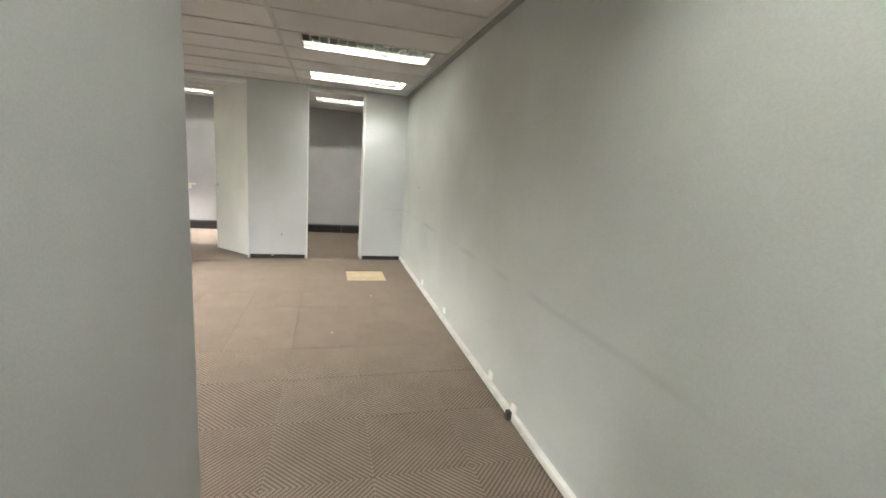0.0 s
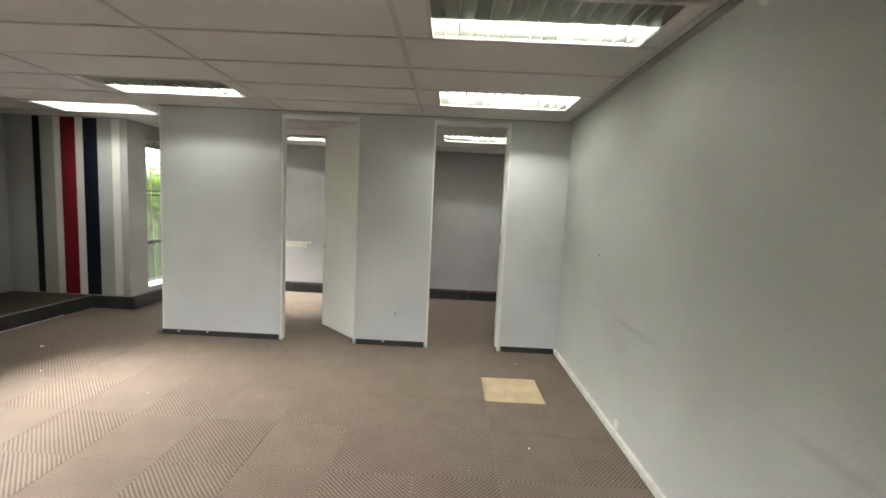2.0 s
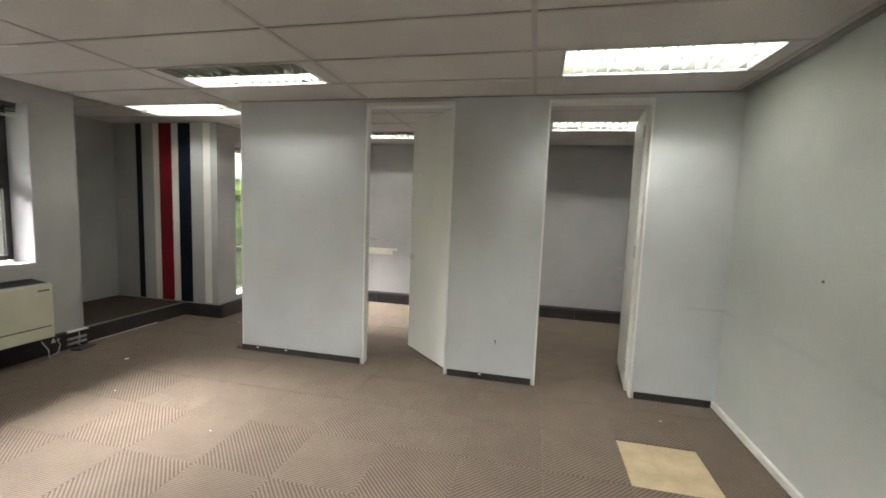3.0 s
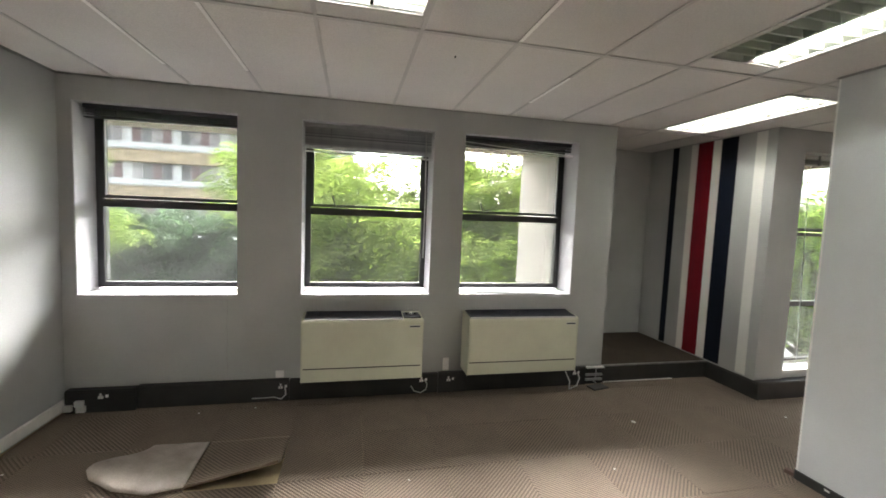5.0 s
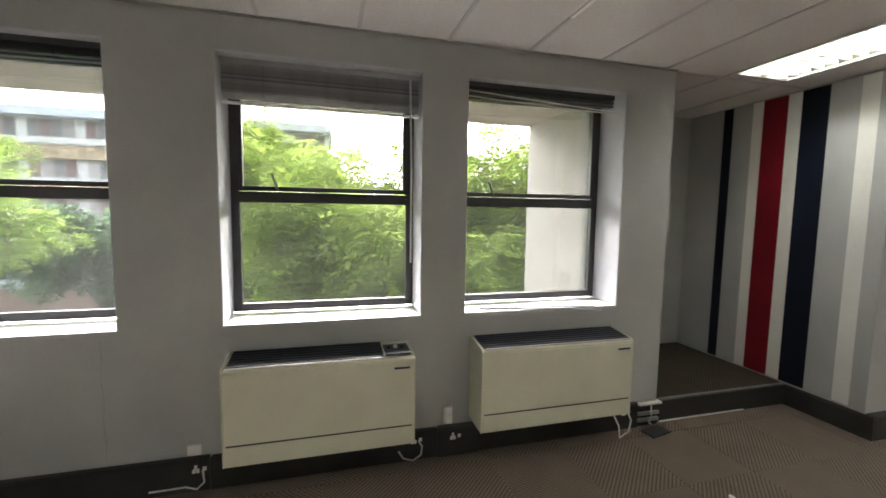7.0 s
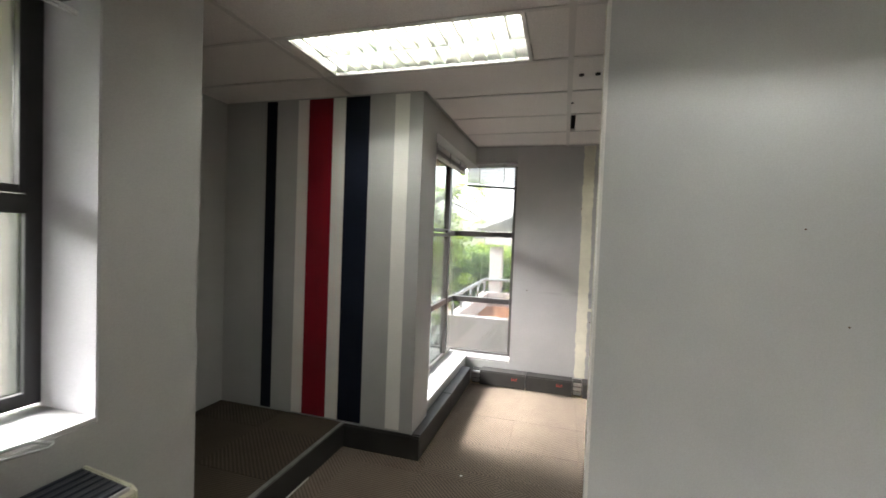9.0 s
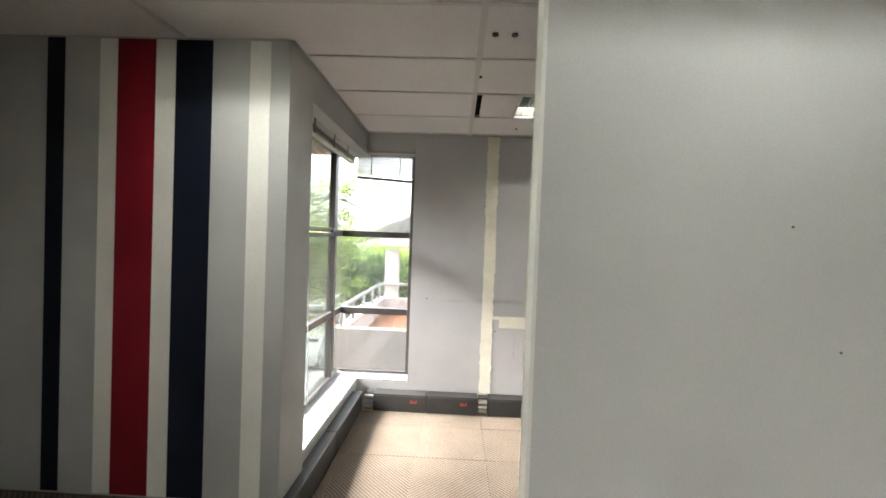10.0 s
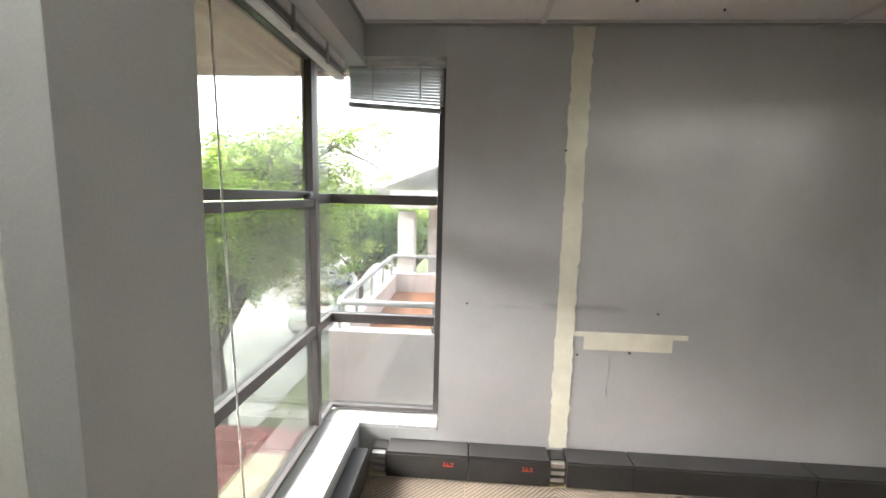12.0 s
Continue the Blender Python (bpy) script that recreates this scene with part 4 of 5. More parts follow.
def heater(y0, y1, x_front, label, flap):
    w, depth = (y1 - y0) / 2, x_front - (-4.60)
    h = thing("heater", -4.598, (y0 + y1) / 2, 0.235, label, "heater", "wall heaters")
    H = 0.535
    prof = [(0, 0), (depth - 0.008, 0), (depth, 0.008), (depth, H - 0.022), (depth - 0.006, H - 0.012), (depth - 0.02, H - 0.008), (0.03, H + 0.012), (0.0, H + 0.014)]
    body = part("body", profile_y(prof, -w, w), M_CREAM, h)
    body.data.polygons.foreach_set("use_smooth", [False] * len(body.data.polygons))
    part("end_cap", profile_y([(0, -0.002), (depth + 0.002, 0.0), (depth + 0.003, H - 0.02), (depth - 0.018, H - 0.004), (0, H + 0.018)], -w - 0.008, -w - 0.0005), M_CREAM, h)
    part("end_cap", profile_y([(0, -0.002), (depth + 0.002, 0.0), (depth + 0.003, H - 0.02), (depth - 0.018, H - 0.004), (0, H + 0.018)], w + 0.0005, w + 0.008), M_CREAM, h)
    part("front_panel", box(depth + 0.001, depth + 0.006, -w + 0.004, w - 0.004, 0.122, H - 0.03, 0.002), M_CREAM, h)
    part("lower_panel", box(depth + 0.001, depth + 0.006, -w + 0.004, w - 0.004, 0.004, 0.112, 0.002), M_CREAM, h)
    part("groove", box(depth + 0.0005, depth + 0.0035, -w + 0.01, w - 0.01, 0.112, 0.122), M_SKIRT, h, "dark shadow joint")
    g1 = w - (0.17 if flap else 0.012)
    slope = -0.02 / (depth - 0.05)
    grille = part("grille", profile_y([(0.012, H + 0.0145), (depth - 0.013, H - 0.0075), (depth - 0.013, H - 0.001), (0.012, H + 0.020)], -w + 0.012, g1), M_GRILLE, h, "blue-black air grille")
    n = 7
    for i in range(n):
        x = 0.024 + (depth - 0.05) * i / (n - 1)
        z = H + 0.0185 + slope * (x - 0.03)
        part("slat", box(x - 0.006, x + 0.006, -w + 0.016, g1 - 0.004, z - 0.002, z + 0.006, 0.002), M_GRILLE, grille)
    part("edge_trim", box(depth - 0.0125, depth - 0.005, -w + 0.012, g1, H - 0.011, H + 0.002, 0.002), M_METAL, grille, "bright edge strip")
    part("badge", box(depth + 0.0062, depth + 0.009, w - 0.12, w - 0.02, H - 0.075, H - 0.055, 0.002), M_METAL, h, "small metal name plate")
    part("badge_insert", box(depth + 0.0092, depth + 0.0105, w - 0.115, w - 0.025, H - 0.071, H - 0.059), M_GRILLE, h, "dark plate insert")
    if flap:
        part("control_bay", box(0.04, depth - 0.03, g1 + 0.01, w - 0.012, H + 0.0, H + 0.012, 0.002), M_GRILLE, h, "open control recess")
        for k in range(3):
            part("knob", tube([(0.11, g1 + 0.04 + 0.04 * k, H + 0.01), (0.11, g1 + 0.04 + 0.04 * k, H + 0.028)], 0.012, 10), M_SOCKET if k % 2 else M_STEEL, h, "control knob")
    part("base_tray", box(0.02, depth - 0.05, -w + 0.12, w - 0.12, -0.02, -0.001), M_SKIRT, h, "dark drip tray")
    return h


heater(3.125, 4.14, -4.36, "cream wall-hung fan heater with its control flap missing", True)
heater(4.575, 5.65, -4.365, "cream wall-hung fan heater with dark top grille", False)

# ---- sockets, cables and small fittings ----


def socket(x, y, z, rz, wide, mat, label, holes=True):
    """A plate whose back is at the wall; local -y is out of the wall."""
    s = thing("socket", x, y, z, label, "socket", rz=rz)
    part("plate", box(-wide / 2, wide / 2, -0.012, 0, -0.045, 0.045, 0.003), mat, s)
    if holes:
        for dx, dz in ((-0.016, -0.01), (0.016, -0.01), (0, 0.016)):
            part("pin_hole", tube([(dx - 0.012, -0.0125, dz), (dx - 0.012, -0.0145, dz)], 0.006, 8), M_STEEL, s)
        part("rocker", box(wide / 2 - 0.028, wide / 2 - 0.01, -0.018, -0.0125, -0.015, 0.012, 0.002), mat, s)
    return s


socket(-3.47, LEFT_Y - 0.014, 0.445, 180, 0.11, M_SOCKET_RED, "red plastic power socket on the grey wall")


def trunk_socket(y, z, front, label):
    s = thing("socket", front, y, z, label, "socket", "trunking sockets", rz=90)
    for dx, dz, w in ((-0.028, -0.006, 0.016), (-0.008, -0.006, 0.016), (-0.018, 0.016, 0.014), (0.026, 0.004, 0.02)):
        part("module", box(dx - w / 2, dx + w / 2, -0.008, 0, dz - 0.010, dz + 0.012, 0.002), M_SOCKET, s)
    return s


trunk_socket(1.60, 0.13, -4.529, "small white socket modules in the dark trunking")
trunk_socket(2.95, 0.13, -4.559, "small white socket modules in the dark trunking")
trunk_socket(4.46, 0.13, -4.549, "small white socket modules in the dark trunking")
trunk_socket(4.20, 0.13, -4.559, "small white socket modules with a cable plugged in")
trunk_socket(5.79, 0.13, -4.559, "small white socket modules with a cable plugged in")


def plain(name, bm, mat, x, y, z, label, category, group="", rz=0.0):
    ob = part(name, bm, mat)
    ob.matrix_basis = at(x, y, z, rz)
    return tagged(ob, label, category, group)


plain("junction_box", box(0, 0.02, -0.035, 0.035, -0.03, 0.03, 0.004), M_SOCKET, -4.598, 2.92, 0.235, "small white junction box on the wall above trunking", "junction box")
wp = thing("wall_plug", -4.598, 4.42, 0.265, "white stacked plug-in device above the trunking", "plug")
part("back_plate", box(0, 0.006, -0.03, 0.03, -0.062, 0.06, 0.002), M_SOCKET, wp)
for z in (-0.03, 0.028):
    plug = part("plug_top", box(0.0065, 0.034, -0.024, 0.024, z - 0.023, z + 0.023, 0.008), M_SOCKET, wp)
    part("grip", box(0.0345, 0.038, -0.012, 0.012, z - 0.008, z + 0.008, 0.002), M_BLIND_SILVER, plug)
for y, z in ((1.36, 0.05), (1.45, 0.04), (1.44, 0.085)):
    plain("floor_plug", box(0, 0.03, -0.03, 0.03, -0.024, 0.024, 0.006), M_SOCKET if z < 0.06 else M_BLIND_SILVER, -4.528, y, z, "pale plug block beside the trunking end", "plug", "corner plugs")


def cable(points, r, label, mat=M_CORD):
    ob = part("cable", tube(points, r, 6), mat)
    return tagged(ob, label, "cable", "loose cables")


cable([(-4.545, 4.21, 0.135), (-4.52, 4.23, 0.11), (-4.51, 4.22, 0.06), (-4.51, 4.17, 0.03), (-4.52, 4.11, 0.045), (-4.53, 4.08, 0.09)], 0.005, "white looped cable below the heater")
cable([(-4.545, 5.80, 0.135), (-4.52, 5.81, 0.09), (-4.48, 5.76, 0.03), (-4.45, 5.66, 0.012), (-4.50, 5.69, 0.07), (-4.54, 5.66, 0.16)], 0.006, "white cable trailing from the heater socket")
cable([(-4.545, 2.97, 0.13), (-4.53, 2.98, 0.07), (-4.535, 2.94, 0.03), (-4.545, 2.88, 0.045), (-4.55, 2.80, 0.04), (-4.55, 2.70, 0.04)], 0.005, "thin grey cable clipped on the trunking", M_BLIND_SILVER)
cable([(-4.56, 6.02, 0.16), (-4.53, 6.0, 0.10), (-4.52, 5.97, 0.05), (-4.55, 6.02, 0.02)], 0.005, "white cable end hanging from the wall corner")
open_end = thing("trunking_end", -4.598, 6.0, 0, "broken open trunking end with bent metal strips", "trunking")
part("channel", box(0, 0.02, -0.095, 0.098, 0.0, 0.185), M_SKIRT, open_end)
part("plate", box(0.0, 0.05, -0.09, 0.11, 0.17, 0.185, 0.002), M_SKIRT_WHITE, open_end, "chipped white ledge")
for z in (0.05, 0.10):
    part("strip", box(0.02, 0.04, -0.09, 0.095, z - 0.012, z + 0.012, 0.002), M_METAL, open_end, "bare metal strip")
plain("floor_panel", box(-0.05, 0.06, -0.10, 0.09, 0.0, 0.014, 0.003), M_SKIRT, -4.47, 5.99, 0.004, "loose dark trunking cover lying on the carpet", "trunking cover", rz=12)

# blind parts lying on the third sill
tagged(part("blind_wand", add_tube(tube([(-4.66, 4.65, 0.953), (-4.645, 5.1, 0.952), (-4.59, 5.5, 0.945), (-4.57, 5.545, 0.925)], 0.006, 6), [(-4.57, 5.545, 0.926), (-4.565, 5.53, 0.918), (-4.585, 5.3, 0.944), (-4.62, 5.0, 0.947), (-4.67, 4.66, 0.947)], 0.005, 6), M_RAIL),
       "bent grey blind rods lying on the window sill", "blind rod")
cable([(-4.10, 9.33, 0.254), (-4.02, 9.40, 0.254), (-3.93, 9.34, 0.256), (-3.86, 9.40, 0.254), (-3.78, 9.35, 0.254), (-3.70, 9.37, 0.254)], 0.003, "thin pale cable lying loose on the tiled sill", M_BLIND_GREY)
cable([(-4.05, 9.42, 0.254), (-3.96, 9.35, 0.258), (-3.90, 9.31, 0.254), (-3.97, 9.29, 0.254), (-4.06, 9.34, 0.254)], 0.0025, "thin grey cable curled on the tiled sill", M_BLIND_GREY)
# a plug and a drip line under the plaster patch
plain("wall_nail", tube([(0, 0, 0), (0, -0.006, 0)], 0.009, 8), M_SCRAP_SHADE, -2.445, FAR_Y - 0.0035, 0.795, "dark plug hole in the wall", "wall hole", "wall holes")
plain("wall_scrape", tube([(0, -0.001, 0), (0.006, -0.001, -0.09), (-0.004, -0.001, -0.2), (0.003, -0.001, -0.26)], 0.0022, 5), M_CRACK, -2.56, FAR_Y - 0.0005, 0.77, "thin dark drip line on the grey wall", "scrape")
# red marks on the trunking of the far wall
for x in (-3.50, -3.03):
    plain("red_mark", boxes([(-0.035, 0.03, -0.0015, 0, -0.012, -0.006), (-0.03, -0.022, -0.0015, 0, -0.006, 0.016), (-0.01, -0.002, -0.0015, 0, -0.006, 0.012), (0.012, 0.03, -0.0015, 0, 0.002, 0.012)]), M_REDMARK,
          x, TY - 0.0005, 0.10, "red hand-drawn marks on the dark trunking", "marking", "red marks")
# sockets along the long wall and other small things
for y, z in ((1.87, 0.075), (2.28, 0.095), (3.60, 0.12), (4.69, 0.11)):
    plain("cable_outlet", box(-0.016, 0, -0.025, 0.025, -0.02, 0.035, 0.004), M_SOCKET, RIGHT - 0.0005, y, z, "small white cable outlet above the skirting", "outlet", "wall outlets")
plain("wall_plug_dark", box(-0.03, 0, -0.02, 0.02, -0.03, 0.03, 0.005), M_SKIRT, RIGHT - 0.031, 1.86, 0.05, "small dark plug on the skirting", "plug")
plain("wall_nail", tube([(0, 0, 0), (-0.006, 0, 0)], 0.008, 8), M_SCRAP_SHADE, RIGHT - 0.0005, 5.33, 1.29, "dark plug hole in the wall", "wall hole", "wall holes")
plain("wall_nail", tube([(0, 0, 0), (0, -0.004, 0)], 0.008, 8), M_SCRAP_SHADE, -0.166, PART_F - 0.0005, 0.39, "dark plug hole in the wall", "wall hole", "wall holes")
plain("wall_scrape", box(-0.004, 0.004, -0.002, 0, -0.03, 0.0), M_SCRAP_SHADE, -0.166, PART_F - 0.0005, 0.385, "short brown scrape on the partition", "scrape")
for x, z in ((-3.42, 1.06), (-2.3, 1.04), (-2.75, 0.77), (-2.89, 1.97)):
    plain("wall_nail", tube([(0, 0, 0), (0, -0.006, 0)], 0.007, 8), M_SCRAP_SHADE, x, FAR_Y - 0.0005, z, "dark plug hole in the wall", "wall hole", "wall holes")
for x, z in ((-2.2, 1.70), (-2.05, 1.35), (-1.75, 1.95)):
    plain("wall_nail", tube([(0, 0, 0), (0, -0.003, 0)], 0.0035, 8), M_SCRAP_SHADE, x, PART_F - 0.0005, z, "dark plug hole in the wall", "wall hole", "wall holes")

# litter on the floor
for x, y, s in ((-3.77, 5.88, 0.03), (-4.41, 2.33, 0.012), (-3.73, 1.47, 0.014), (-4.45, 2.75, 0.012), (-3.2, 5.3, 0.012), (-3.65, 7.35, 0.016), (-2.0, 5.0, 0.01), (1.05, 4.5, 0.012), (-3.3, 3.9, 0.01), (1.2, 6.1, 0.012), (0.6, 3.4, 0.012)):
    bm = bmesh.new()
    bmesh.ops.create_icosphere(bm, subdivisions=1, radius=s * 0.6)
    for v in bm.verts:
        v.co = Vector((v.co.x * random.uniform(0.7, 1.5), v.co.y * random.uniform(0.7, 1.5), max(0, v.co.z * 0.5)))
    plain("paper_scrap", bm, M_SOCKET, x, y, 0.002, "small white crumpled scrap on the carpet", "scrap", "floor scraps", rz=random.uniform(0, 180))
bm = bmesh.new()
bmesh.ops.create_icosphere(bm, subdivisions=2, radius=0.035)
for v in bm.verts:
    v.co *= random.uniform(0.7, 1.3)
    v.co.z = max(0, v.co.z * 0.6)
plain("carpet_scrap", bm, M_SCRAP_SHADE, -0.81, 3.60, 0.002, "brown fluff ball lying on the carpet", "scrap")
plain("brick_chip", box(-0.03, 0.03, -0.02, 0.02, 0, 0.03, 0.006), M_SCRAP_SHADE, -2.96, 6.50, 0.0, "brown block at the foot of the partition", "block", rz=10)

for x, z in ((-2.72, 0.045), (-2.38, 0.05), (-0.3, 0.05)):
    plain("paint_chip", box(-0.014, 0.014, -0.0015, 0, -0.006, 0.006), M_SKIRT_WHITE, x, PART_F - 0.0145, z, "pale paint chip on the black baseboard", "paint chip", "baseboard chips")

# ---- lifted carpet tiles ----


def curled_tile(name, x, y, rz, size, bend_from, curl, thick, label, skew=0.0):
    """A carpet tile whose one side is bent up and over: ribbed face on one side, dark brown underside on the other."""
    bm = bmesh.new()
    n, m = 22, 8
    grid = []
    for i in range(n + 1):
        row = []
        for j in range(m + 1):
            v = (j / m - 0.5) * size
            edge = bend_from + skew * (j / m - 0.5)
            u = size * i / n
            if u <= edge:
                px, pz = u, 0.0
            else:
                s = u - edge
                radius = size / curl
                a = min(s / radius, 2.9)
                rest = max(0.0, s - 2.9 * radius)
                px = edge + radius * math.sin(a) - rest * 0.97
                pz = radius * (1 - math.cos(a)) - rest * 0.24 * 0.4
            wob = 0.004 * math.sin(7 * v / size + 3 * u)
            row.append(bm.verts.new((px, v, max(0.002, pz + wob + 0.004))))
        grid.append(row)
    for i in range(n):
        for j in range(m):
            bm.faces.new((grid[i][j], grid[i + 1][j], grid[i + 1][j + 1], grid[i][j + 1])).smooth = True
    low = {}
    for f in list(bm.faces):
        f.material_index = 0
    top_faces = list(bm.faces)
    bmesh.ops.recalc_face_normals(bm, faces=top_faces)
    if sum(f.normal.z for f in top_faces[:m]) < 0:
        bmesh.ops.reverse_faces(bm, faces=top_faces)
    for v in list(bm.verts):
        low[v] = bm.verts.new(v.co - v.normal * thick)
    for f in top_faces:
        nf = bm.faces.new([low[v] for v in reversed(f.verts)])
        nf.material_index = 1
        nf.smooth = True
    for e in [e for e in bm.edges if len(e.link_faces) == 1 and e.verts[0] in low and e.verts[1] in low]:
        a, b = e.verts
        f = bm.faces.new((a, b, low[b], low[a]))
        f.material_index = 1
    zmin = min(v.co.z for v in bm.verts)
    for v in bm.verts:
        v.co.z -= zmin
    return plain(name, bm, [M_CARPET, M_CARPET_EDGE], x, y, 0.0, label, "carpet tile", "lifted carpet tiles", rz)


# a tile turned back on itself, showing its pale underside
def along(points, f):
    """The point at the share f of a bent line, its pieces taken as equally long."""
    g = min(f, 0.9999) * (len(points) - 1)
    k = int(g)
    return Vector(points[k]).lerp(Vector(points[k + 1]), g - k)


def flipped_tile(label):
    """A carpet tile lying on its face: straight back and side, a torn notch, the front rolled over and raised."""
    back = [(-0.28, -0.04), (-0.28, 0.31)]
    front = [(-0.01, -0.305), (0.09, -0.24), (0.22, -0.06), (0.28, 0.14), (0.23, 0.325)]
    torn = [(-0.28, -0.04), (-0.19, -0.075), (-0.11, -0.12), (-0.06, -0.21), (-0.01, -0.305)]
    side = [(-0.28, 0.31), (0.23, 0.325)]
    bm = bmesh.new()
    n = 24
    top, low = [], []
    for i in range(n + 1):
        u = i / n
        ra, rb = [], []
        for j in range(n + 1):
            v = j / n
            flat = (1 - u) * (1 - v) * Vector(back[0]) + (1 - u) * v * Vector(back[1]) + u * (1 - v) * Vector(front[0]) + u * v * Vector(front[-1])
            p = (1 - u) * along(back, v) + u * along(front, v) + (1 - v) * along(torn, u) + v * along(side, u) - flat
            rise = min(1.0, u / 0.75)
            z = 0.012 + 0.05 * rise * rise * (3 - 2 * rise) * (1 - 0.8 * v)
            z += 0.0025 * math.sin(17 * p.x + 9 * p.y) * math.sin(21 * p.y - 6 * p.x)
            drop = max(0.0, (u - 0.84) / 0.16)
            z = 0.008 + (z - 0.008) * math.sqrt(max(0.0, 1 - 0.85 * drop * drop))
            ra.append(bm.verts.new((p.x, p.y, z)))
            rb.append(bm.verts.new((p.x, p.y, max(0.0, z - 0.011))))
        top.append(ra)
        low.append(rb)
    for i in range(n):
        for j in range(n):
            bm.faces.new((top[i][j], top[i + 1][j], top[i + 1][j + 1], top[i][j + 1])).smooth = True
            bm.faces.new((low[i][j], low[i][j + 1], low[i + 1][j + 1], low[i + 1][j])).material_index = 1
    rim = [(0, j) for j in range(n)] + [(i, n) for i in range(n)] + [(n, j) for j in range(n, 0, -1)] + [(i, 0) for i in range(n, 0, -1)]
    for (i, j), (k, l) in zip(rim, rim[1:] + rim[:1]):
        bm.faces.new((top[i][j], top[k][l], low[k][l], low[i][j])).material_index = 1
    bmesh.ops.recalc_face_normals(bm, faces=bm.faces[:])
    return plain("lifted_carpet_tile", bm, [M_CARPET_BACK, M_CARPET_EDGE], -3.65, 2.25, 0.002, label, "carpet tile", "lifted carpet tiles")


flipped_tile("carpet tile turned over with its pale backing up")
curled_tile("lifted_carpet_tile", -3.925, 2.835, 0, 0.52, 0.26, 0.95, 0.012, "ribbed carpet tile with one side curling up", skew=-0.22)


def rolled_tile(x, y, label):
    """A carpet tile whose one corner is rolled up over a diagonal fold; its cut front edge gapes off the floor."""
    bm = bmesh.new()
    outline = [(0.0, -0.26), (0.52, -0.26), (0.52, 0.255), (0.43, -0.02), (0.17, 0.26), (0.0, 0.26)]
    lo = [bm.verts.new((px, py, -0.008)) for px, py in outline]
    hi = [bm.verts.new((px, py, 0.001)) for px, py in outline]
    for k in range(6):
        bm.faces.new((lo[k], lo[(k + 1) % 6], hi[(k + 1) % 6], hi[k]))
    bm.faces.new(hi)
    p1, p2 = Vector((0.165, 0.26, 0.006)), Vector((0.425, -0.015, 0.006))
    d = (p2 - p1).normalized()
    out = Vector((-d.y, d.x, 0.0))
    rows = []
    n, m = 22, 8
    for j in range(m + 1):
        q = p1.lerp(p2, j / m)
        r = 0.046 - 0.008 * j / m + 0.003 * math.sin(5 * j / m)
        turn = 4.2 + 0.9 * math.sin(2.4 * j / m)
        ring = []
        for t in (0.0, 0.008):
            for i in range(n + 1):
                a = turn * i / n
                rr = (r - t) * (1 - 0.035 * a)
                ring.append(bm.verts.new(q + out * (rr * math.sin(a)) + Vector((0, 0, r - rr * math.cos(a)))))
        rows.append(ring)
    c = n + 1
    for ra, rb in zip(rows, rows[1:]):
        for i in range(n):
            f = bm.faces.new((ra[i], ra[i + 1], rb[i + 1], rb[i]))
            g = bm.faces.new((ra[c + i], rb[c + i], rb[c + i + 1], ra[c + i + 1]))
            f.smooth = g.smooth = True
            f.material_index = 1
        bm.faces.new((ra[n], ra[c + n], rb[c + n], rb[n])).material_index = 1
    for ring in (rows[0], rows[-1]):
        for i in range(n):
            bm.faces.new((ring[i], ring[i + 1], ring[c + i + 1], ring[c + i])).material_index = 2
    # the gaping front edge: a low arch that grows from the tile's corner to the roll
    ridge = []
    for j in range(m + 1):
        f = j / m
        q = Vector((0.03, -0.215, 0.001)).lerp(Vector((0.44, -0.075, 0.001)), f)
        h = 0.004 + 0.042 * min(1.0, f * 1.5) * (1 - 0.12 * f)
        ridge.append([bm.verts.new(q + Vector((-0.03, 0.075, 0.0))), bm.verts.new(q + Vector((0, 0.012, h))), bm.verts.new(q + Vector((0.004, -0.008, h - 0.007))), bm.verts.new(q + Vector((0.0, 0.004, 0.0)))])
    # the lowest strip takes a dark colour for the shade beneath the edge
    for a, b in zip(ridge, ridge[1:]):
        for k in range(3):
            face = bm.faces.new((a[k], b[k], b[k + 1], a[k + 1]))
            face.material_index = (0, 1, 2)[k]
    bm.faces.new(ridge[0])
    bm.faces.new(ridge[-1][::-1])
    bmesh.ops.recalc_face_normals(bm, faces=bm.faces[:])
    bmesh.ops.rotate(bm, verts=bm.verts[:], cent=(0, 0, 0), matrix=Matrix.Rotation(radians(-90), 3, "Z"))
    return plain("lifted_carpet_tile", bm, [M_CARPET, M_CARPET_ROLL, M_SCRAP_SHADE], x, y, 0.0, label, "carpet tile", "lifted carpet tiles", rz=90)


rolled_tile(-1.825, 3.357, "cut ribbed carpet tile with one corner rolled up")

# ---- outside: terrace, planter, neighbouring building ----
GROUND_Z = -4.7
structure("terrace", box(-6.5, -4.39, 7.79, 10.05, -0.55, -0.3), M_TERRACE, "red painted terrace floor outside the bay window", "terrace")
kerb = plain("terrace_kerb", box(-0.06, 0.06, -1.12, 1.12, 0, 0.09, 0.01), M_CONCRETE, -6.44, 8.92, -0.3, "white kerb along the terrace edge", "kerb")
tagged(kerb, kind="structure")

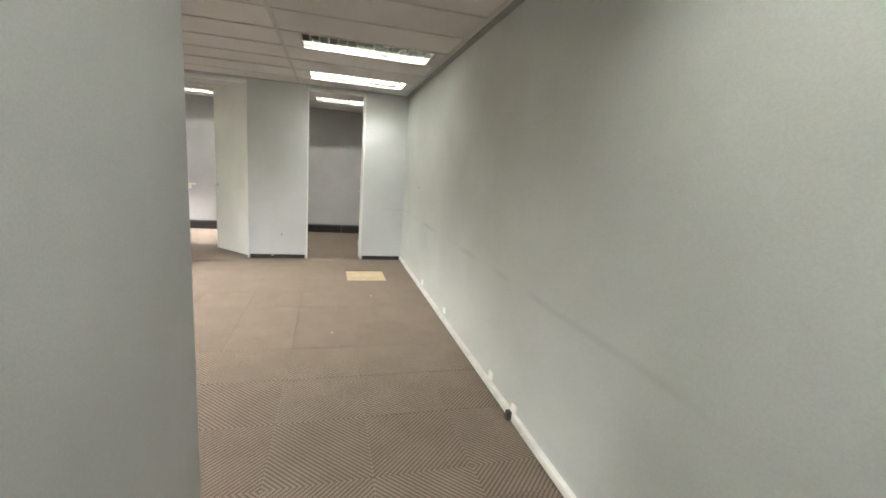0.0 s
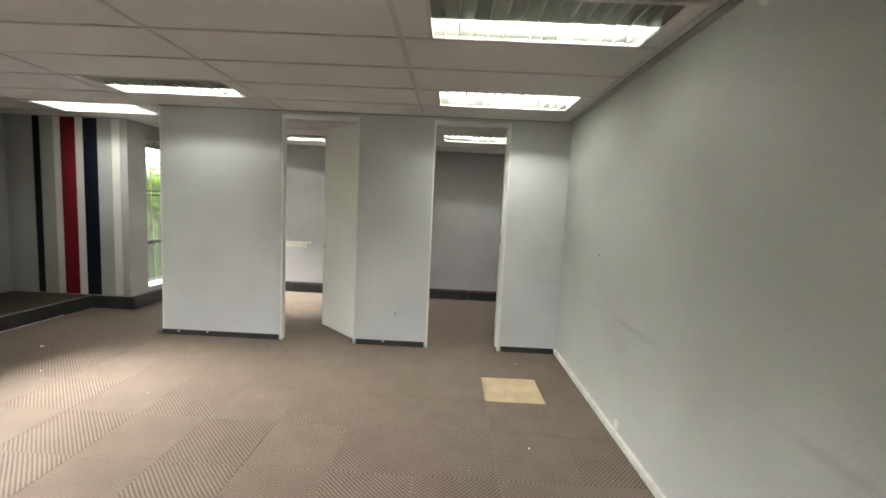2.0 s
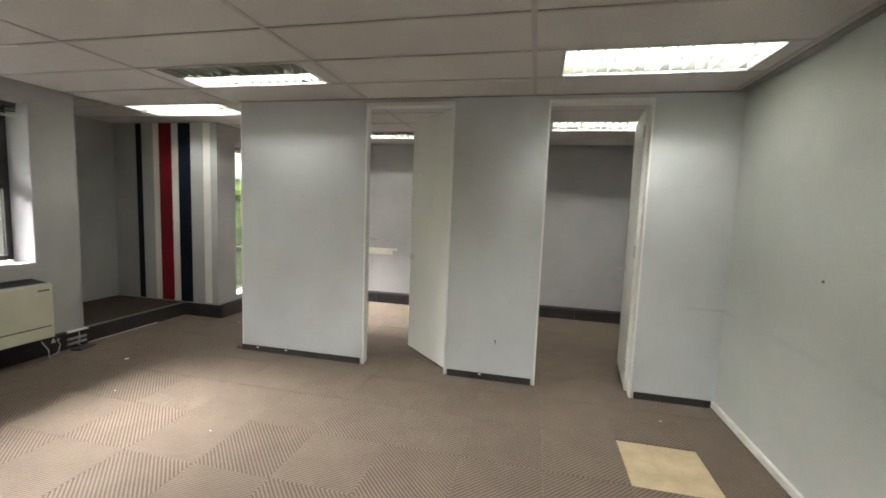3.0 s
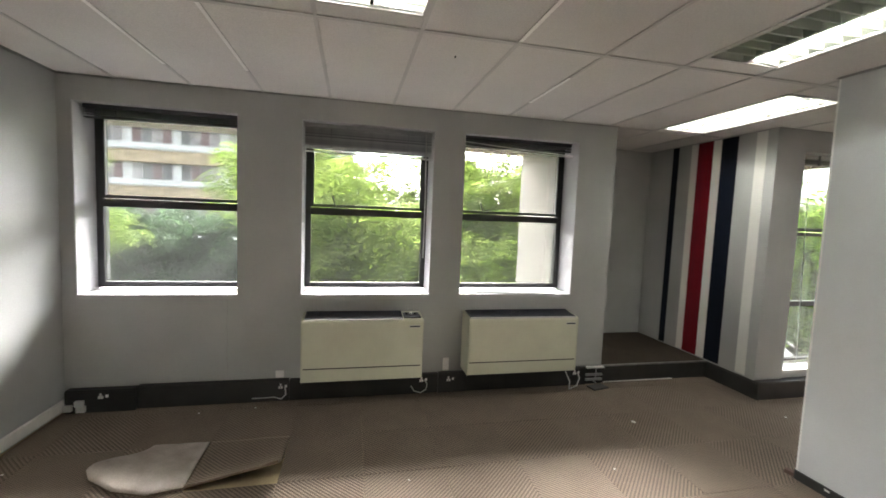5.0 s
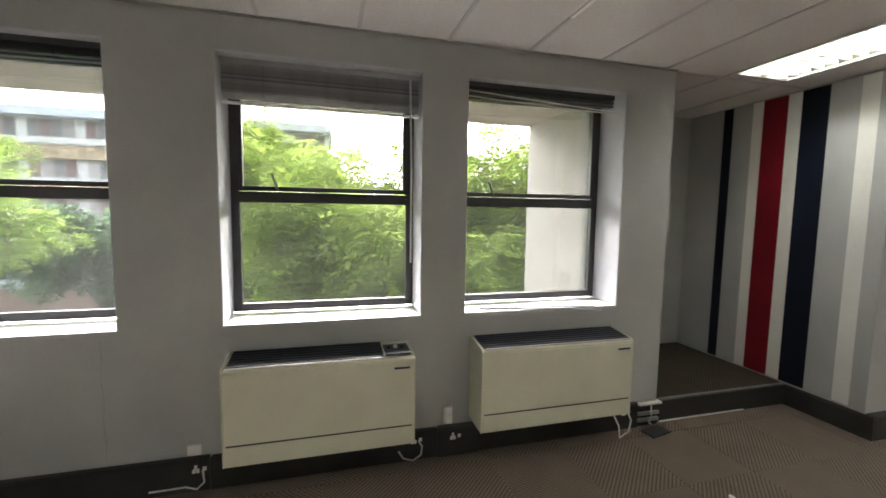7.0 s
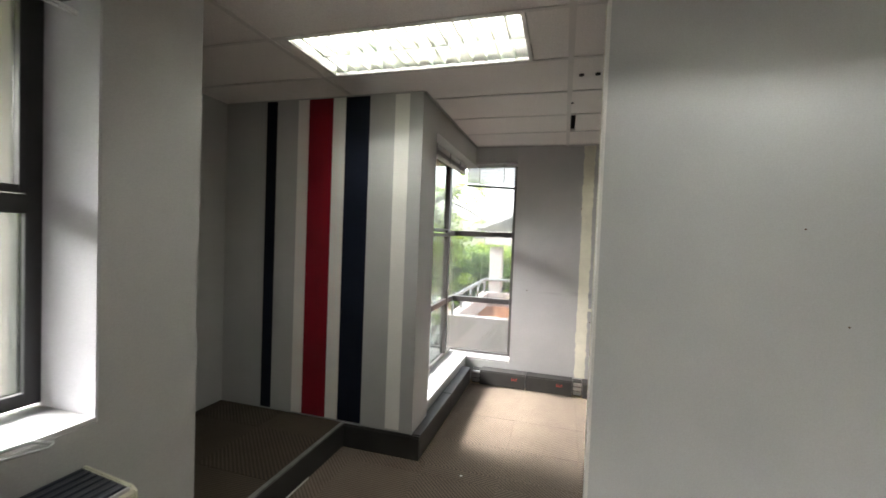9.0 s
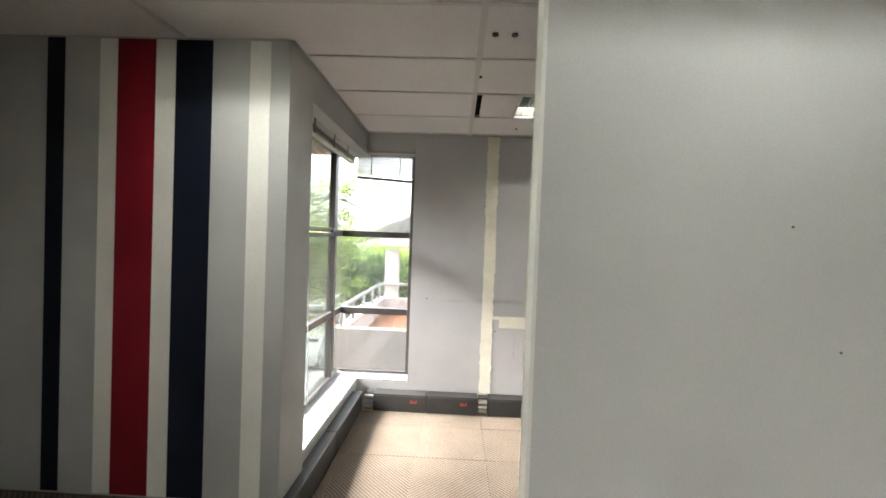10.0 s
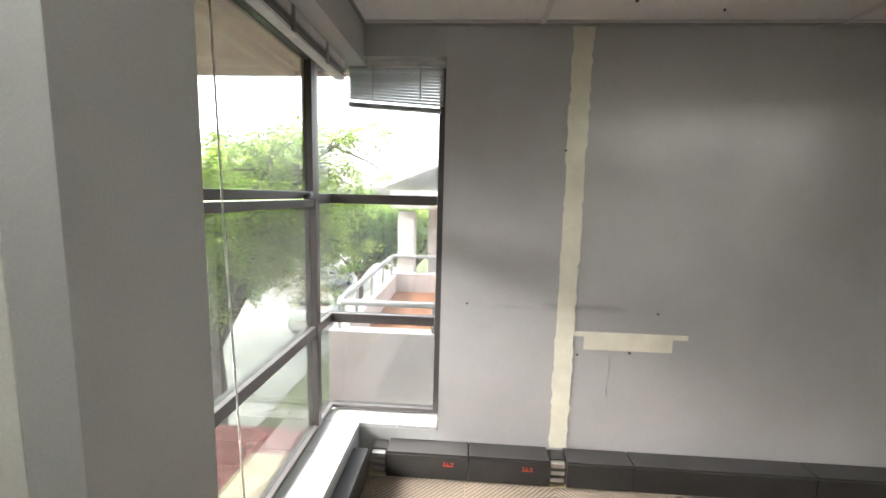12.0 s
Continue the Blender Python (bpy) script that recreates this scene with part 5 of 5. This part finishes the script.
planter = thing("balcony_planter", -3.9, 10.2, -0.4, "white rendered balcony parapet with a grey pipe handrail", "balcony")
part("near_wall", box(-0.70, 1.5, 0.0, 0.14, -0.4, 0.93, 0.008), M_RENDER, planter)
part("side_wall", box(-0.70, -0.56, 0.141, 2.55, -0.4, 0.93, 0.008), M_RENDER, planter)
part("far_wall", box(-0.70, 1.5, 2.551, 2.7, -0.4, 0.95, 0.008), M_RENDER, planter)
part("gravel_bed", box(-0.56, 1.5, 0.14, 2.55, -0.4, 0.68), M_SOIL, planter, "orange gravel bed")
rail = part("handrail", add_tube(tube([(1.4, 0.05, 1.17), (-0.58, 0.05, 1.17), (-0.62, 0.09, 1.18), (-0.62, 2.55, 1.20), (-0.58, 2.6, 1.20), (1.4, 2.62, 1.20)], 0.028, 10), [(-0.62, 0.07, 0.93), (-0.62, 0.07, 1.17)], 0.018, 8), M_RAIL, planter, "grey pipe handrail")
for y in (0.62, 1.25, 1.88, 2.5):
    part("rail_post", tube([(-0.62, y, 0.93), (-0.62, y, 1.185)], 0.02, 8), M_RAIL, planter)
for x in (0.2, 1.0):
    part("rail_post", tube([(x, 0.05, 0.93), (x, 0.05, 1.17)], 0.02, 8), M_RAIL, planter)

annex = thing("neighbour_building", -2.6, 13.2, GROUND_Z, "white rendered neighbouring building with a sloping roof", "building")
part("wall", box(-1.45, 6, 0.0, 8, 0, 6.2, 0.02), M_RENDER, annex)
part("column", box(-1.86, -1.62, -0.35, -0.1, 4.2, 6.15, 0.01), M_CONCRETE, annex, "slim white column")
part("canopy", box(-1.95, 6, -0.5, 8, 6.2, 6.45, 0.01), M_CONCRETE, annex, "white concrete canopy slab")
bm = bmesh.new()
pr = [(-2.3, 6.5), (3.0, 8.7), (3.0, 8.8), (-2.32, 6.58)]
a = [bm.verts.new((x, 0.6, z)) for x, z in pr]
b = [bm.verts.new((x, 9, z)) for x, z in pr]
for i in range(4):
    bm.faces.new((a[i], a[(i + 1) % 4], b[(i + 1) % 4], b[i]))
bm.faces.new(a[::-1])
bm.faces.new(b)
part("roof", bm, M_CONCRETE, annex, "pale sloping roof")

gb = bmesh.new()
add_box(gb, -2500, 2500, -2500, 2500, GROUND_Z - 2, GROUND_Z)
structure("ground", gb, M_GROUND, "grass and bare earth around the buildings", "ground")
structure("road", box(-22, -9.0, -80, 160, GROUND_Z, GROUND_Z + 0.03), M_ASPHALT, "pale grey paved car park and road between trees", "road")

# ---- apartment block across the road ----


def apartment_block(x, y0, y1, z0, storeys, label):
    h = thing("apartment_building", x, (y0 + y1) / 2, z0, label, "building", "far buildings")
    w = (y1 - y0) / 2
    sh = 3.37
    part("wall", box(-12, -0.6, -w, w, 0, storeys * sh + 0.1), M_CONCRETE, h)
    for s in range(storeys):
        b = s * sh
        part("brick_band", box(-0.6, 0.0, -w, w, b, b + 1.12), M_BRICK, h, "tan brick band")
        part("ledge", box(-0.6, 0.25, -w, w, b + 1.25, b + 1.75), M_CONCRETE, h, "white concrete ledge")
        part("ledge", box(-0.6, 0.12, -w, w, b + 1.12, b + 1.25), M_CONCRETE, h, "white concrete ledge")
        n = int(2 * w / 3.9)
        for i in range(n):
            c = -w + 2 * w * (i + 0.5) / n
            win = part("window", box(-0.58, -0.5, c - 1.7, c + 1.7, b + 1.75, b + sh - 0.02), M_CONCRETE, h)
            for k, q in enumerate((-1.27, -0.42, 0.42, 1.27)):
                mat = M_CURTAIN if (i * 5 + k * 2 + s) % 3 == 0 else (M_DARKGLASS if (i + k) % 2 else M_PALEPANE)
                part("pane", box(-0.495, -0.47, c + q - 0.39, c + q + 0.39, b + 1.82, b + sh - 0.08), mat, win)
    part("roof", box(-12, 0.5, -w - 0.3, w + 0.3, storeys * sh + 0.1, storeys * sh + 0.8), M_BLUEFASCIA, h, "pale blue roof fascia")
    return h


apartment_block(-45, -42, 3.6, -4.46, 4, "long apartment block with tan brick bands and ribbon windows")
low = thing("low_building", -30, -12, GROUND_Z, "low brown building with white gallery columns behind trees", "building")
part("wall", box(-5, 0, -14, 9, 0, 1.75), M_BROWNWALL, low, "brown painted lower wall")
part("ledge", box(-5, 0.15, -14, 9, 1.75, 2.2), M_BLUEFASCIA, low, "pale blue-grey ledge")
# one dark face for windows and recess, the shade put into its colour
part("back_wall", box(-5, -0.5, -14, 9, 2.2, 3.7), M_DARKGLASS, low, "dark window band recessed behind columns")
for k in range(9):
    part("column", box(-0.3, 0.05, -13.8 + 2.8 * k, -13.4 + 2.8 * k, 2.2, 3.7), M_CONCRETE, low, "white column")
part("roof", box(-5.6, 0.6, -14.6, 9.6, 3.7, 4.15), M_CONCRETE, low, "flat pale roof")

# ---- trees ----


def leaf_mesh(name, clumps, count, leaf, seed, mat):
    """Many small folded leaves in uneven clumps; each leaf is two quads."""
    rng = np.random.default_rng(seed)
    vol = np.array([c[3] ** 2 for c in clumps])
    pick = rng.choice(len(clumps), count, p=vol / vol.sum())
    cl = np.array(clumps)[pick]
    d = rng.normal(size=(count, 3))
    d /= np.linalg.norm(d, axis=1)[:, None]
    r = rng.uniform(0.35, 1.0, count) ** 0.6
    pos = cl[:, :3] + d * (r * cl[:, 3])[:, None] * np.array([1, 1, 0.45])
    along = d * np.array([1, 1, 0.2]) + rng.normal(scale=0.5, size=(count, 3))
    along[:, 2] -= 0.35
    along /= np.linalg.norm(along, axis=1)[:, None]
    side = np.cross(along, rng.normal(scale=0.35, size=(count, 3)) + np.array([0, 0, 1]))
    side /= np.linalg.norm(side, axis=1)[:, None] + 1e-9
    up = np.cross(side, along)
    L = (leaf * rng.uniform(0.6, 1.4, count))[:, None]
    W = L * 0.26
    p0 = pos
    p1 = pos + along * L - up * L * 0.2
    mid = pos + along * L * 0.5
    a, b = mid + side * W - up * W * 0.4, mid - side * W - up * W * 0.4
    verts = np.stack([p0, a, p1, b], axis=1).reshape(-1, 3) * U
    idx = np.arange(count) * 4
    faces = np.concatenate([np.stack([idx, idx + 1, idx + 2], 1), np.stack([idx, idx + 2, idx + 3], 1)])
    me = bpy.data.meshes.new(name)
    me.from_pydata(verts.tolist(), [], faces.tolist())
    me.materials.append(mat)
    return me


def tree(x, y, height, spread, seed, mat, count, leaf, label, bare=0.35):
    rng = random.Random(seed)
    t = thing("tree", x, y, GROUND_Z, label, "tree", "trees outside")
    bm = bmesh.new()
    fork = height * bare
    add_tube(bm, [(0, 0, -0.1), (0.08, 0.05, fork * 0.5), (0.0, 0.1, fork)], [0.22, 0.17, 0.14], 9)
    clumps = []
    for i in range(9):
        a = 2 * math.pi * i / 9 + rng.uniform(-0.3, 0.3)
        rr = spread * rng.uniform(0.45, 0.95)
        zt = fork + (height - fork) * rng.uniform(0.25, 0.95)
        end = Vector((math.cos(a) * rr, math.sin(a) * rr, zt))
        mid = Vector((math.cos(a + 0.2) * rr * 0.45, math.sin(a + 0.2) * rr * 0.45, fork + (zt - fork) * 0.6))
        add_tube(bm, [(0, 0.1, fork - 0.05), mid, end], [0.1, 0.06, 0.02], 6)
        for k in range(4):
            q = end.lerp(mid, rng.uniform(0, 0.7))
            e2 = q + Vector((rng.uniform(-1, 1), rng.uniform(-1, 1), rng.uniform(-0.3, 0.7))) * spread * 0.32
            add_tube(bm, [q, e2], [0.03, 0.01], 5)
            clumps.append((*e2, spread * rng.uniform(0.09, 0.2)))
            for _ in range(3):
                clumps.append((*(q + Vector((rng.uniform(-1, 1), rng.uniform(-1, 1), rng.uniform(-0.5, 0.8))) * spread * 0.36), spread * rng.uniform(0.07, 0.16)))
        clumps.append((*end, spread * rng.uniform(0.12, 0.2)))
    for k in range(70):
        a, rr = rng.uniform(0, 6.28), spread * rng.uniform(0, 0.92)
        clumps.append((math.cos(a) * rr, math.sin(a) * rr, height * (rng.uniform(0.5, 0.97) - 0.10 * (rr / spread) ** 2), spread * rng.uniform(0.10, 0.2)))
    part("trunk", bm, M_BARK, t)
    crown = new("crown", leaf_mesh("crown", clumps, count, leaf, seed, mat))
    crown.parent = t
    return t


def frond_mesh(name, pads, count, length, pairs, seed, mat):
    """Feathery foliage: flat pads of drooping fronds, each a row of paired leaflets along a stalk."""
    rng = np.random.default_rng(seed)
    size = np.array([q[3] ** 2 for q in pads])
    pd = np.array(pads)[rng.choice(len(pads), count, p=size / size.sum())]
    a = rng.uniform(0, 2 * np.pi, count)
    r = np.sqrt(rng.uniform(0, 1, count))
    out = np.stack([np.cos(a), np.sin(a), np.zeros(count)], 1)
    root = pd[:, :3] + out * (r * pd[:, 3])[:, None]
    root[:, 2] += (0.25 * (1 - r ** 2) + rng.normal(scale=0.38, size=count)) * pd[:, 3]
    turn = a + rng.normal(scale=0.8, size=count)
    along = np.stack([np.cos(turn), np.sin(turn), rng.uniform(-0.8, 0.5, count)], 1)
    along /= np.linalg.norm(along, axis=1)[:, None]
    side = np.cross(along, np.array([0, 0, 1]) + rng.normal(scale=0.28, size=(count, 3)))
    side /= np.linalg.norm(side, axis=1)[:, None]
    up = np.cross(side, along)
    L = (length * rng.uniform(0.7, 1.3, count))[:, None]
    blades = []
    for k in range(pairs):
        f = (k + 0.6) / pairs
        stem = root + along * L * f - np.array([0, 0, 1]) * L * 0.35 * f * f
        reach = L * (0.42 - 0.22 * abs(f - 0.4))
        for sgn in (-1, 1):
            d = side * sgn * 0.85 + along * 0.5 - up * 0.18
            w = along * 0.8 - side * sgn * 0.4
            mid = stem + d * reach * 0.5
            blades.append(np.stack([stem, mid + w * reach * 0.22, stem + d * reach, mid - w * reach * 0.22], 1))
    verts = np.concatenate(blades).reshape(-1, 3) * U
    me = bpy.data.meshes.new(name)
    me.from_pydata(verts.tolist(), [], np.arange(len(verts)).reshape(-1, 4).tolist())
    me.materials.append(mat)
    return me


def feathery_tree(x, y, height, spread, seed, mat, fronds, length, label, bare=0.3, pairs=4):
    """A spreading tree: forked limbs that carry flat leafy pads with gaps between them."""
    rng = random.Random(seed)
    t = thing("tree", x, y, GROUND_Z, label, "tree", "trees outside")
    bm = bmesh.new()
    fork = height * bare
    add_tube(bm, [(0, 0, -0.1), (0.1, 0.05, fork * 0.5), (0.0, 0.1, fork)], [0.24, 0.19, 0.16], 9)
    pads = []
    for i in range(11):
        a = 2 * math.pi * i / 11 + rng.uniform(-0.25, 0.25)
        rr = spread * rng.uniform(0.55, 0.95)
        zt = fork + (height - fork) * (rng.uniform(0.35, 1.05) - 0.12 * rr / spread)
        end = Vector((math.cos(a) * rr, math.sin(a) * rr, zt))
        mid = Vector((math.cos(a + 0.25) * rr * 0.45, math.sin(a + 0.25) * rr * 0.45, fork + (zt - fork) * 0.62))
        add_tube(bm, [(0, 0.1, fork - 0.05), mid, end], [0.11, 0.065, 0.018], 6)
        pads.append((*end, spread * rng.uniform(0.10, 0.16)))
        for k in range(24):
            q = end.lerp(mid, rng.uniform(0, 0.95))
            e2 = q + Vector((rng.uniform(-1, 1), rng.uniform(-1, 1), rng.uniform(-0.55, 0.6))) * spread * 0.40
            e2.z = min(max(e2.z, fork + 0.22 * (height - fork)), height)
            add_tube(bm, [q, q.lerp(e2, 0.5) + Vector((0, 0, 0.08)), e2], [0.032, 0.022, 0.008], 5)
            pads.append((*e2, spread * rng.uniform(0.05, 0.14)))
    part("trunk", bm, M_BARK, t)
    crown = new("crown", frond_mesh("crown", pads, fronds, length, pairs, seed, mat))
    crown.parent = t
    return t


BRIGHT = "bright green feathery street tree in full leaf"
DARK = "dark green broadleaf tree beyond the car park"
feathery_tree(-12.9, 4.7, 9.0, 4.2, 3, M_LEAF, 17000, 0.42, BRIGHT, 0.28)
feathery_tree(-13.2, 9.2, 9.2, 4.2, 5, M_LEAF, 17000, 0.42, BRIGHT, 0.28)
feathery_tree(-14.0, -5.7, 8.4, 2.6, 8, M_LEAF, 6500, 0.38, BRIGHT, 0.45)
tree(-21.5, -4.6, 6.5, 3.7, 11, M_LEAF_DARK, 26000, 0.22, DARK, 0.22)
tree(-24.0, 0.2, 6.5, 3.7, 12, M_LEAF_DARK, 22000, 0.22, DARK, 0.22)
tree(-27.0, 1.2, 10.2, 3.0, 14, M_LEAF_MID, 24000, 0.2, DARK, 0.25)
tree(-19.0, 15.0, 8.5, 4.2, 15, M_LEAF, 14000, 0.25, BRIGHT, 0.3)
feathery_tree(-9.7, 16.4, 8.1, 3.6, 17, M_LEAF, 9000, 0.42, BRIGHT, 0.3)
tree(-14.0, 22.5, 7.6, 4.2, 18, M_LEAF_MID, 16000, 0.26, BRIGHT, 0.3)
tree(-9.4, 29.0, 6.2, 3.2, 19, M_LEAF_MID, 12000, 0.26, BRIGHT, 0.3)
tree(-6.9, 33.0, 5.9, 3.0, 20, M_LEAF, 12000, 0.26, BRIGHT, 0.3)
tree(-15.5, 36.0, 7.2, 4.5, 21, M_LEAF_MID, 12000, 0.3, DARK, 0.3)
wood = new("woodland", leaf_mesh("woodland", [(-70 + 9 * i + 3 * math.sin(i), 95 + 10 * math.sin(i * 1.7), GROUND_Z + 2.4, 5.5 + 1.2 * math.sin(i * 2.3)) for i in range(18)]
           + [(-80 + 2 * math.cos(i), -40 + 9 * i, GROUND_Z + 3.5, 6.0 + math.sin(i * 1.3)) for i in range(15)], 40000, 0.8, 31, M_LEAF_MID))
tagged(wood, "far line of green trees on the horizon", "trees", kind="stuff")
shrub = new("shrubs", leaf_mesh("shrubs", [(-24.5 + 0.8 * math.sin(i * 2.1), -16 + 1.3 * i, GROUND_Z + 0.6, 1.0 + 0.25 * math.sin(i * 3.3)) for i in range(26)], 16000, 0.2, 33, M_LEAF_MID))
tagged(shrub, "low green shrubs along the car park", "shrubs", kind="stuff")

# ---- parked cars and a street lamp ----


def car(x, y, rz, mat, label):
    c = thing("car", x, y, GROUND_Z + 0.03, label, "car", "parked cars", rz=rz)
    bm = bmesh.new()
    prof = [(-2.1, 0.3), (-2.15, 0.75), (-1.9, 0.95), (-1.2, 1.0), (-0.6, 1.42), (0.9, 1.45), (1.6, 1.02), (2.1, 0.92), (2.15, 0.4), (2.0, 0.28)]
    a = [bm.verts.new((px, -0.84, pz)) for px, pz in prof]
    b = [bm.verts.new((px, 0.84, pz)) for px, pz in prof]
    for i in range(len(prof)):
        bm.faces.new((a[i], a[(i + 1) % len(prof)], b[(i + 1) % len(prof)], b[i]))
    bm.faces.new(a[::-1])
    bm.faces.new(b)
    bmesh.ops.bevel(bm, geom=bm.edges[:], offset=0.07, segments=2, affect="EDGES")
    part("body", bm, mat, c)
    for s in (-1, 1):
        part("side_window", box(-0.55, 0.85, s * 0.845, s * 0.85, 1.02, 1.34, 0.0), M_STEEL, c, "dark side window")
        for wx in (-1.35, 1.35):
            wheel = part("wheel", tube([(wx, s * 0.68, 0.32), (wx, s * 0.87, 0.32)], 0.32, 16), M_RUBBER, c)
            part("rim", tube([(wx, s * 0.872, 0.32), (wx, s * 0.885, 0.32)], 0.2, 12), M_METAL, wheel)
    part("windscreen", box(-0.98, -0.92, -0.68, 0.68, 1.04, 1.3), M_STEEL, c, "dark windscreen")
    return c


car(-11.0, 6.5, 80, M_CAR_SILVER, "silver parked car under the trees")
car(-11.5, 2.2, 100, M_CAR_WHITE, "white parked car under the trees")
car(-10.5, 26.0, 95, M_CAR_WHITE, "white parked car on the far road")
car(-12.5, 33.5, 85, M_CAR_SILVER, "silver parked car on the far road")
lamp = thing("street_lamp", -9.2, 42, GROUND_Z, "tall grey street lamp beside the road", "street lamp")
part("pole", tube([(0, 0, 0), (0, 0, 5.8), (0.2, 0, 6.1), (1.0, 0, 6.2)], [0.08, 0.06, 0.05, 0.04], 8), M_RAIL, lamp)
part("lamp_head", box(0.9, 1.5, -0.12, 0.12, 6.12, 6.24, 0.03), M_RAIL, lamp)

# ---- carpet tiles, last ----
floor = bpy.data.objects["floor"]
CX, CY, CP = -0.25, 3.62, 0.525
MISSING = {(2, 3), (-7, -2), (-3, -1)}
tile_meshes = {}


def carpet_tile(x0, x1, y0, y1, turn, mat, z, host):
    """One tile, its ribs turned by quarter turns; the mesh is shared by tiles of one size."""
    a, b = (x1 - x0) / 2 - 0.0004, (y1 - y0) / 2 - 0.0004
    if turn % 2:
        a, b = b, a
    key = (round(a, 4), round(b, 4), mat.name)
    if key not in tile_meshes:
        bm = bmesh.new()
        lo = [bm.verts.new((sx * a, sy * b, -0.008)) for sx, sy in ((-1, -1), (1, -1), (1, 1), (-1, 1))]
        mi = [bm.verts.new((sx * a, sy * b, -0.0015)) for sx, sy in ((-1, -1), (1, -1), (1, 1), (-1, 1))]
        hi = [bm.verts.new((sx * (a - 0.003), sy * (b - 0.003), 0.0)) for sx, sy in ((-1, -1), (1, -1), (1, 1), (-1, 1))]
        for p, q in ((lo, mi), (mi, hi)):
            for i in range(4):
                bm.faces.new((p[i], p[(i + 1) % 4], q[(i + 1) % 4], q[i]))
        bm.faces.new(hi)
        tile_meshes[key] = finish("carpet_tile", bm, mat)
    ob = new("carpet_tile", tile_meshes[key])
    ob.parent = host
    lift = random.uniform(-0.0008, 0.0012)
    ob.matrix_basis = at((x0 + x1) / 2, (y0 + y1) / 2, z + lift, 90 * turn + random.uniform(-0.03, 0.03))
    return ob


AREAS = [(WIN, RIGHT, LEFT_Y, STRIPE_Y - 0.02), (-3.985, RIGHT, STRIPE_Y - 0.02, TY), (PASS_X, RIGHT, -2.4, LEFT_Y)]
for ax0, ax1, ay0, ay1 in AREAS:
    for i in range(-9, 5):
        for k in range(-12, 11):
            x0, x1 = max(CX + CP * i, ax0), min(CX + CP * (i + 1), ax1)
            y0, y1 = max(CY + CP * k, ay0), min(CY + CP * (k + 1), ay1)
            if x1 - x0 < 0.02 or y1 - y0 < 0.02 or (i, k) in MISSING:
                continue
            turn = (i + k + (1 if k in (-1, 0) else 0)) % 2 + (2 if random.random() < 0.5 else 0)
            if random.random() < 0.10:
                turn += 1
            carpet_tile(x0, x1, y0, y1, turn, M_CARPET, 0.0, floor)
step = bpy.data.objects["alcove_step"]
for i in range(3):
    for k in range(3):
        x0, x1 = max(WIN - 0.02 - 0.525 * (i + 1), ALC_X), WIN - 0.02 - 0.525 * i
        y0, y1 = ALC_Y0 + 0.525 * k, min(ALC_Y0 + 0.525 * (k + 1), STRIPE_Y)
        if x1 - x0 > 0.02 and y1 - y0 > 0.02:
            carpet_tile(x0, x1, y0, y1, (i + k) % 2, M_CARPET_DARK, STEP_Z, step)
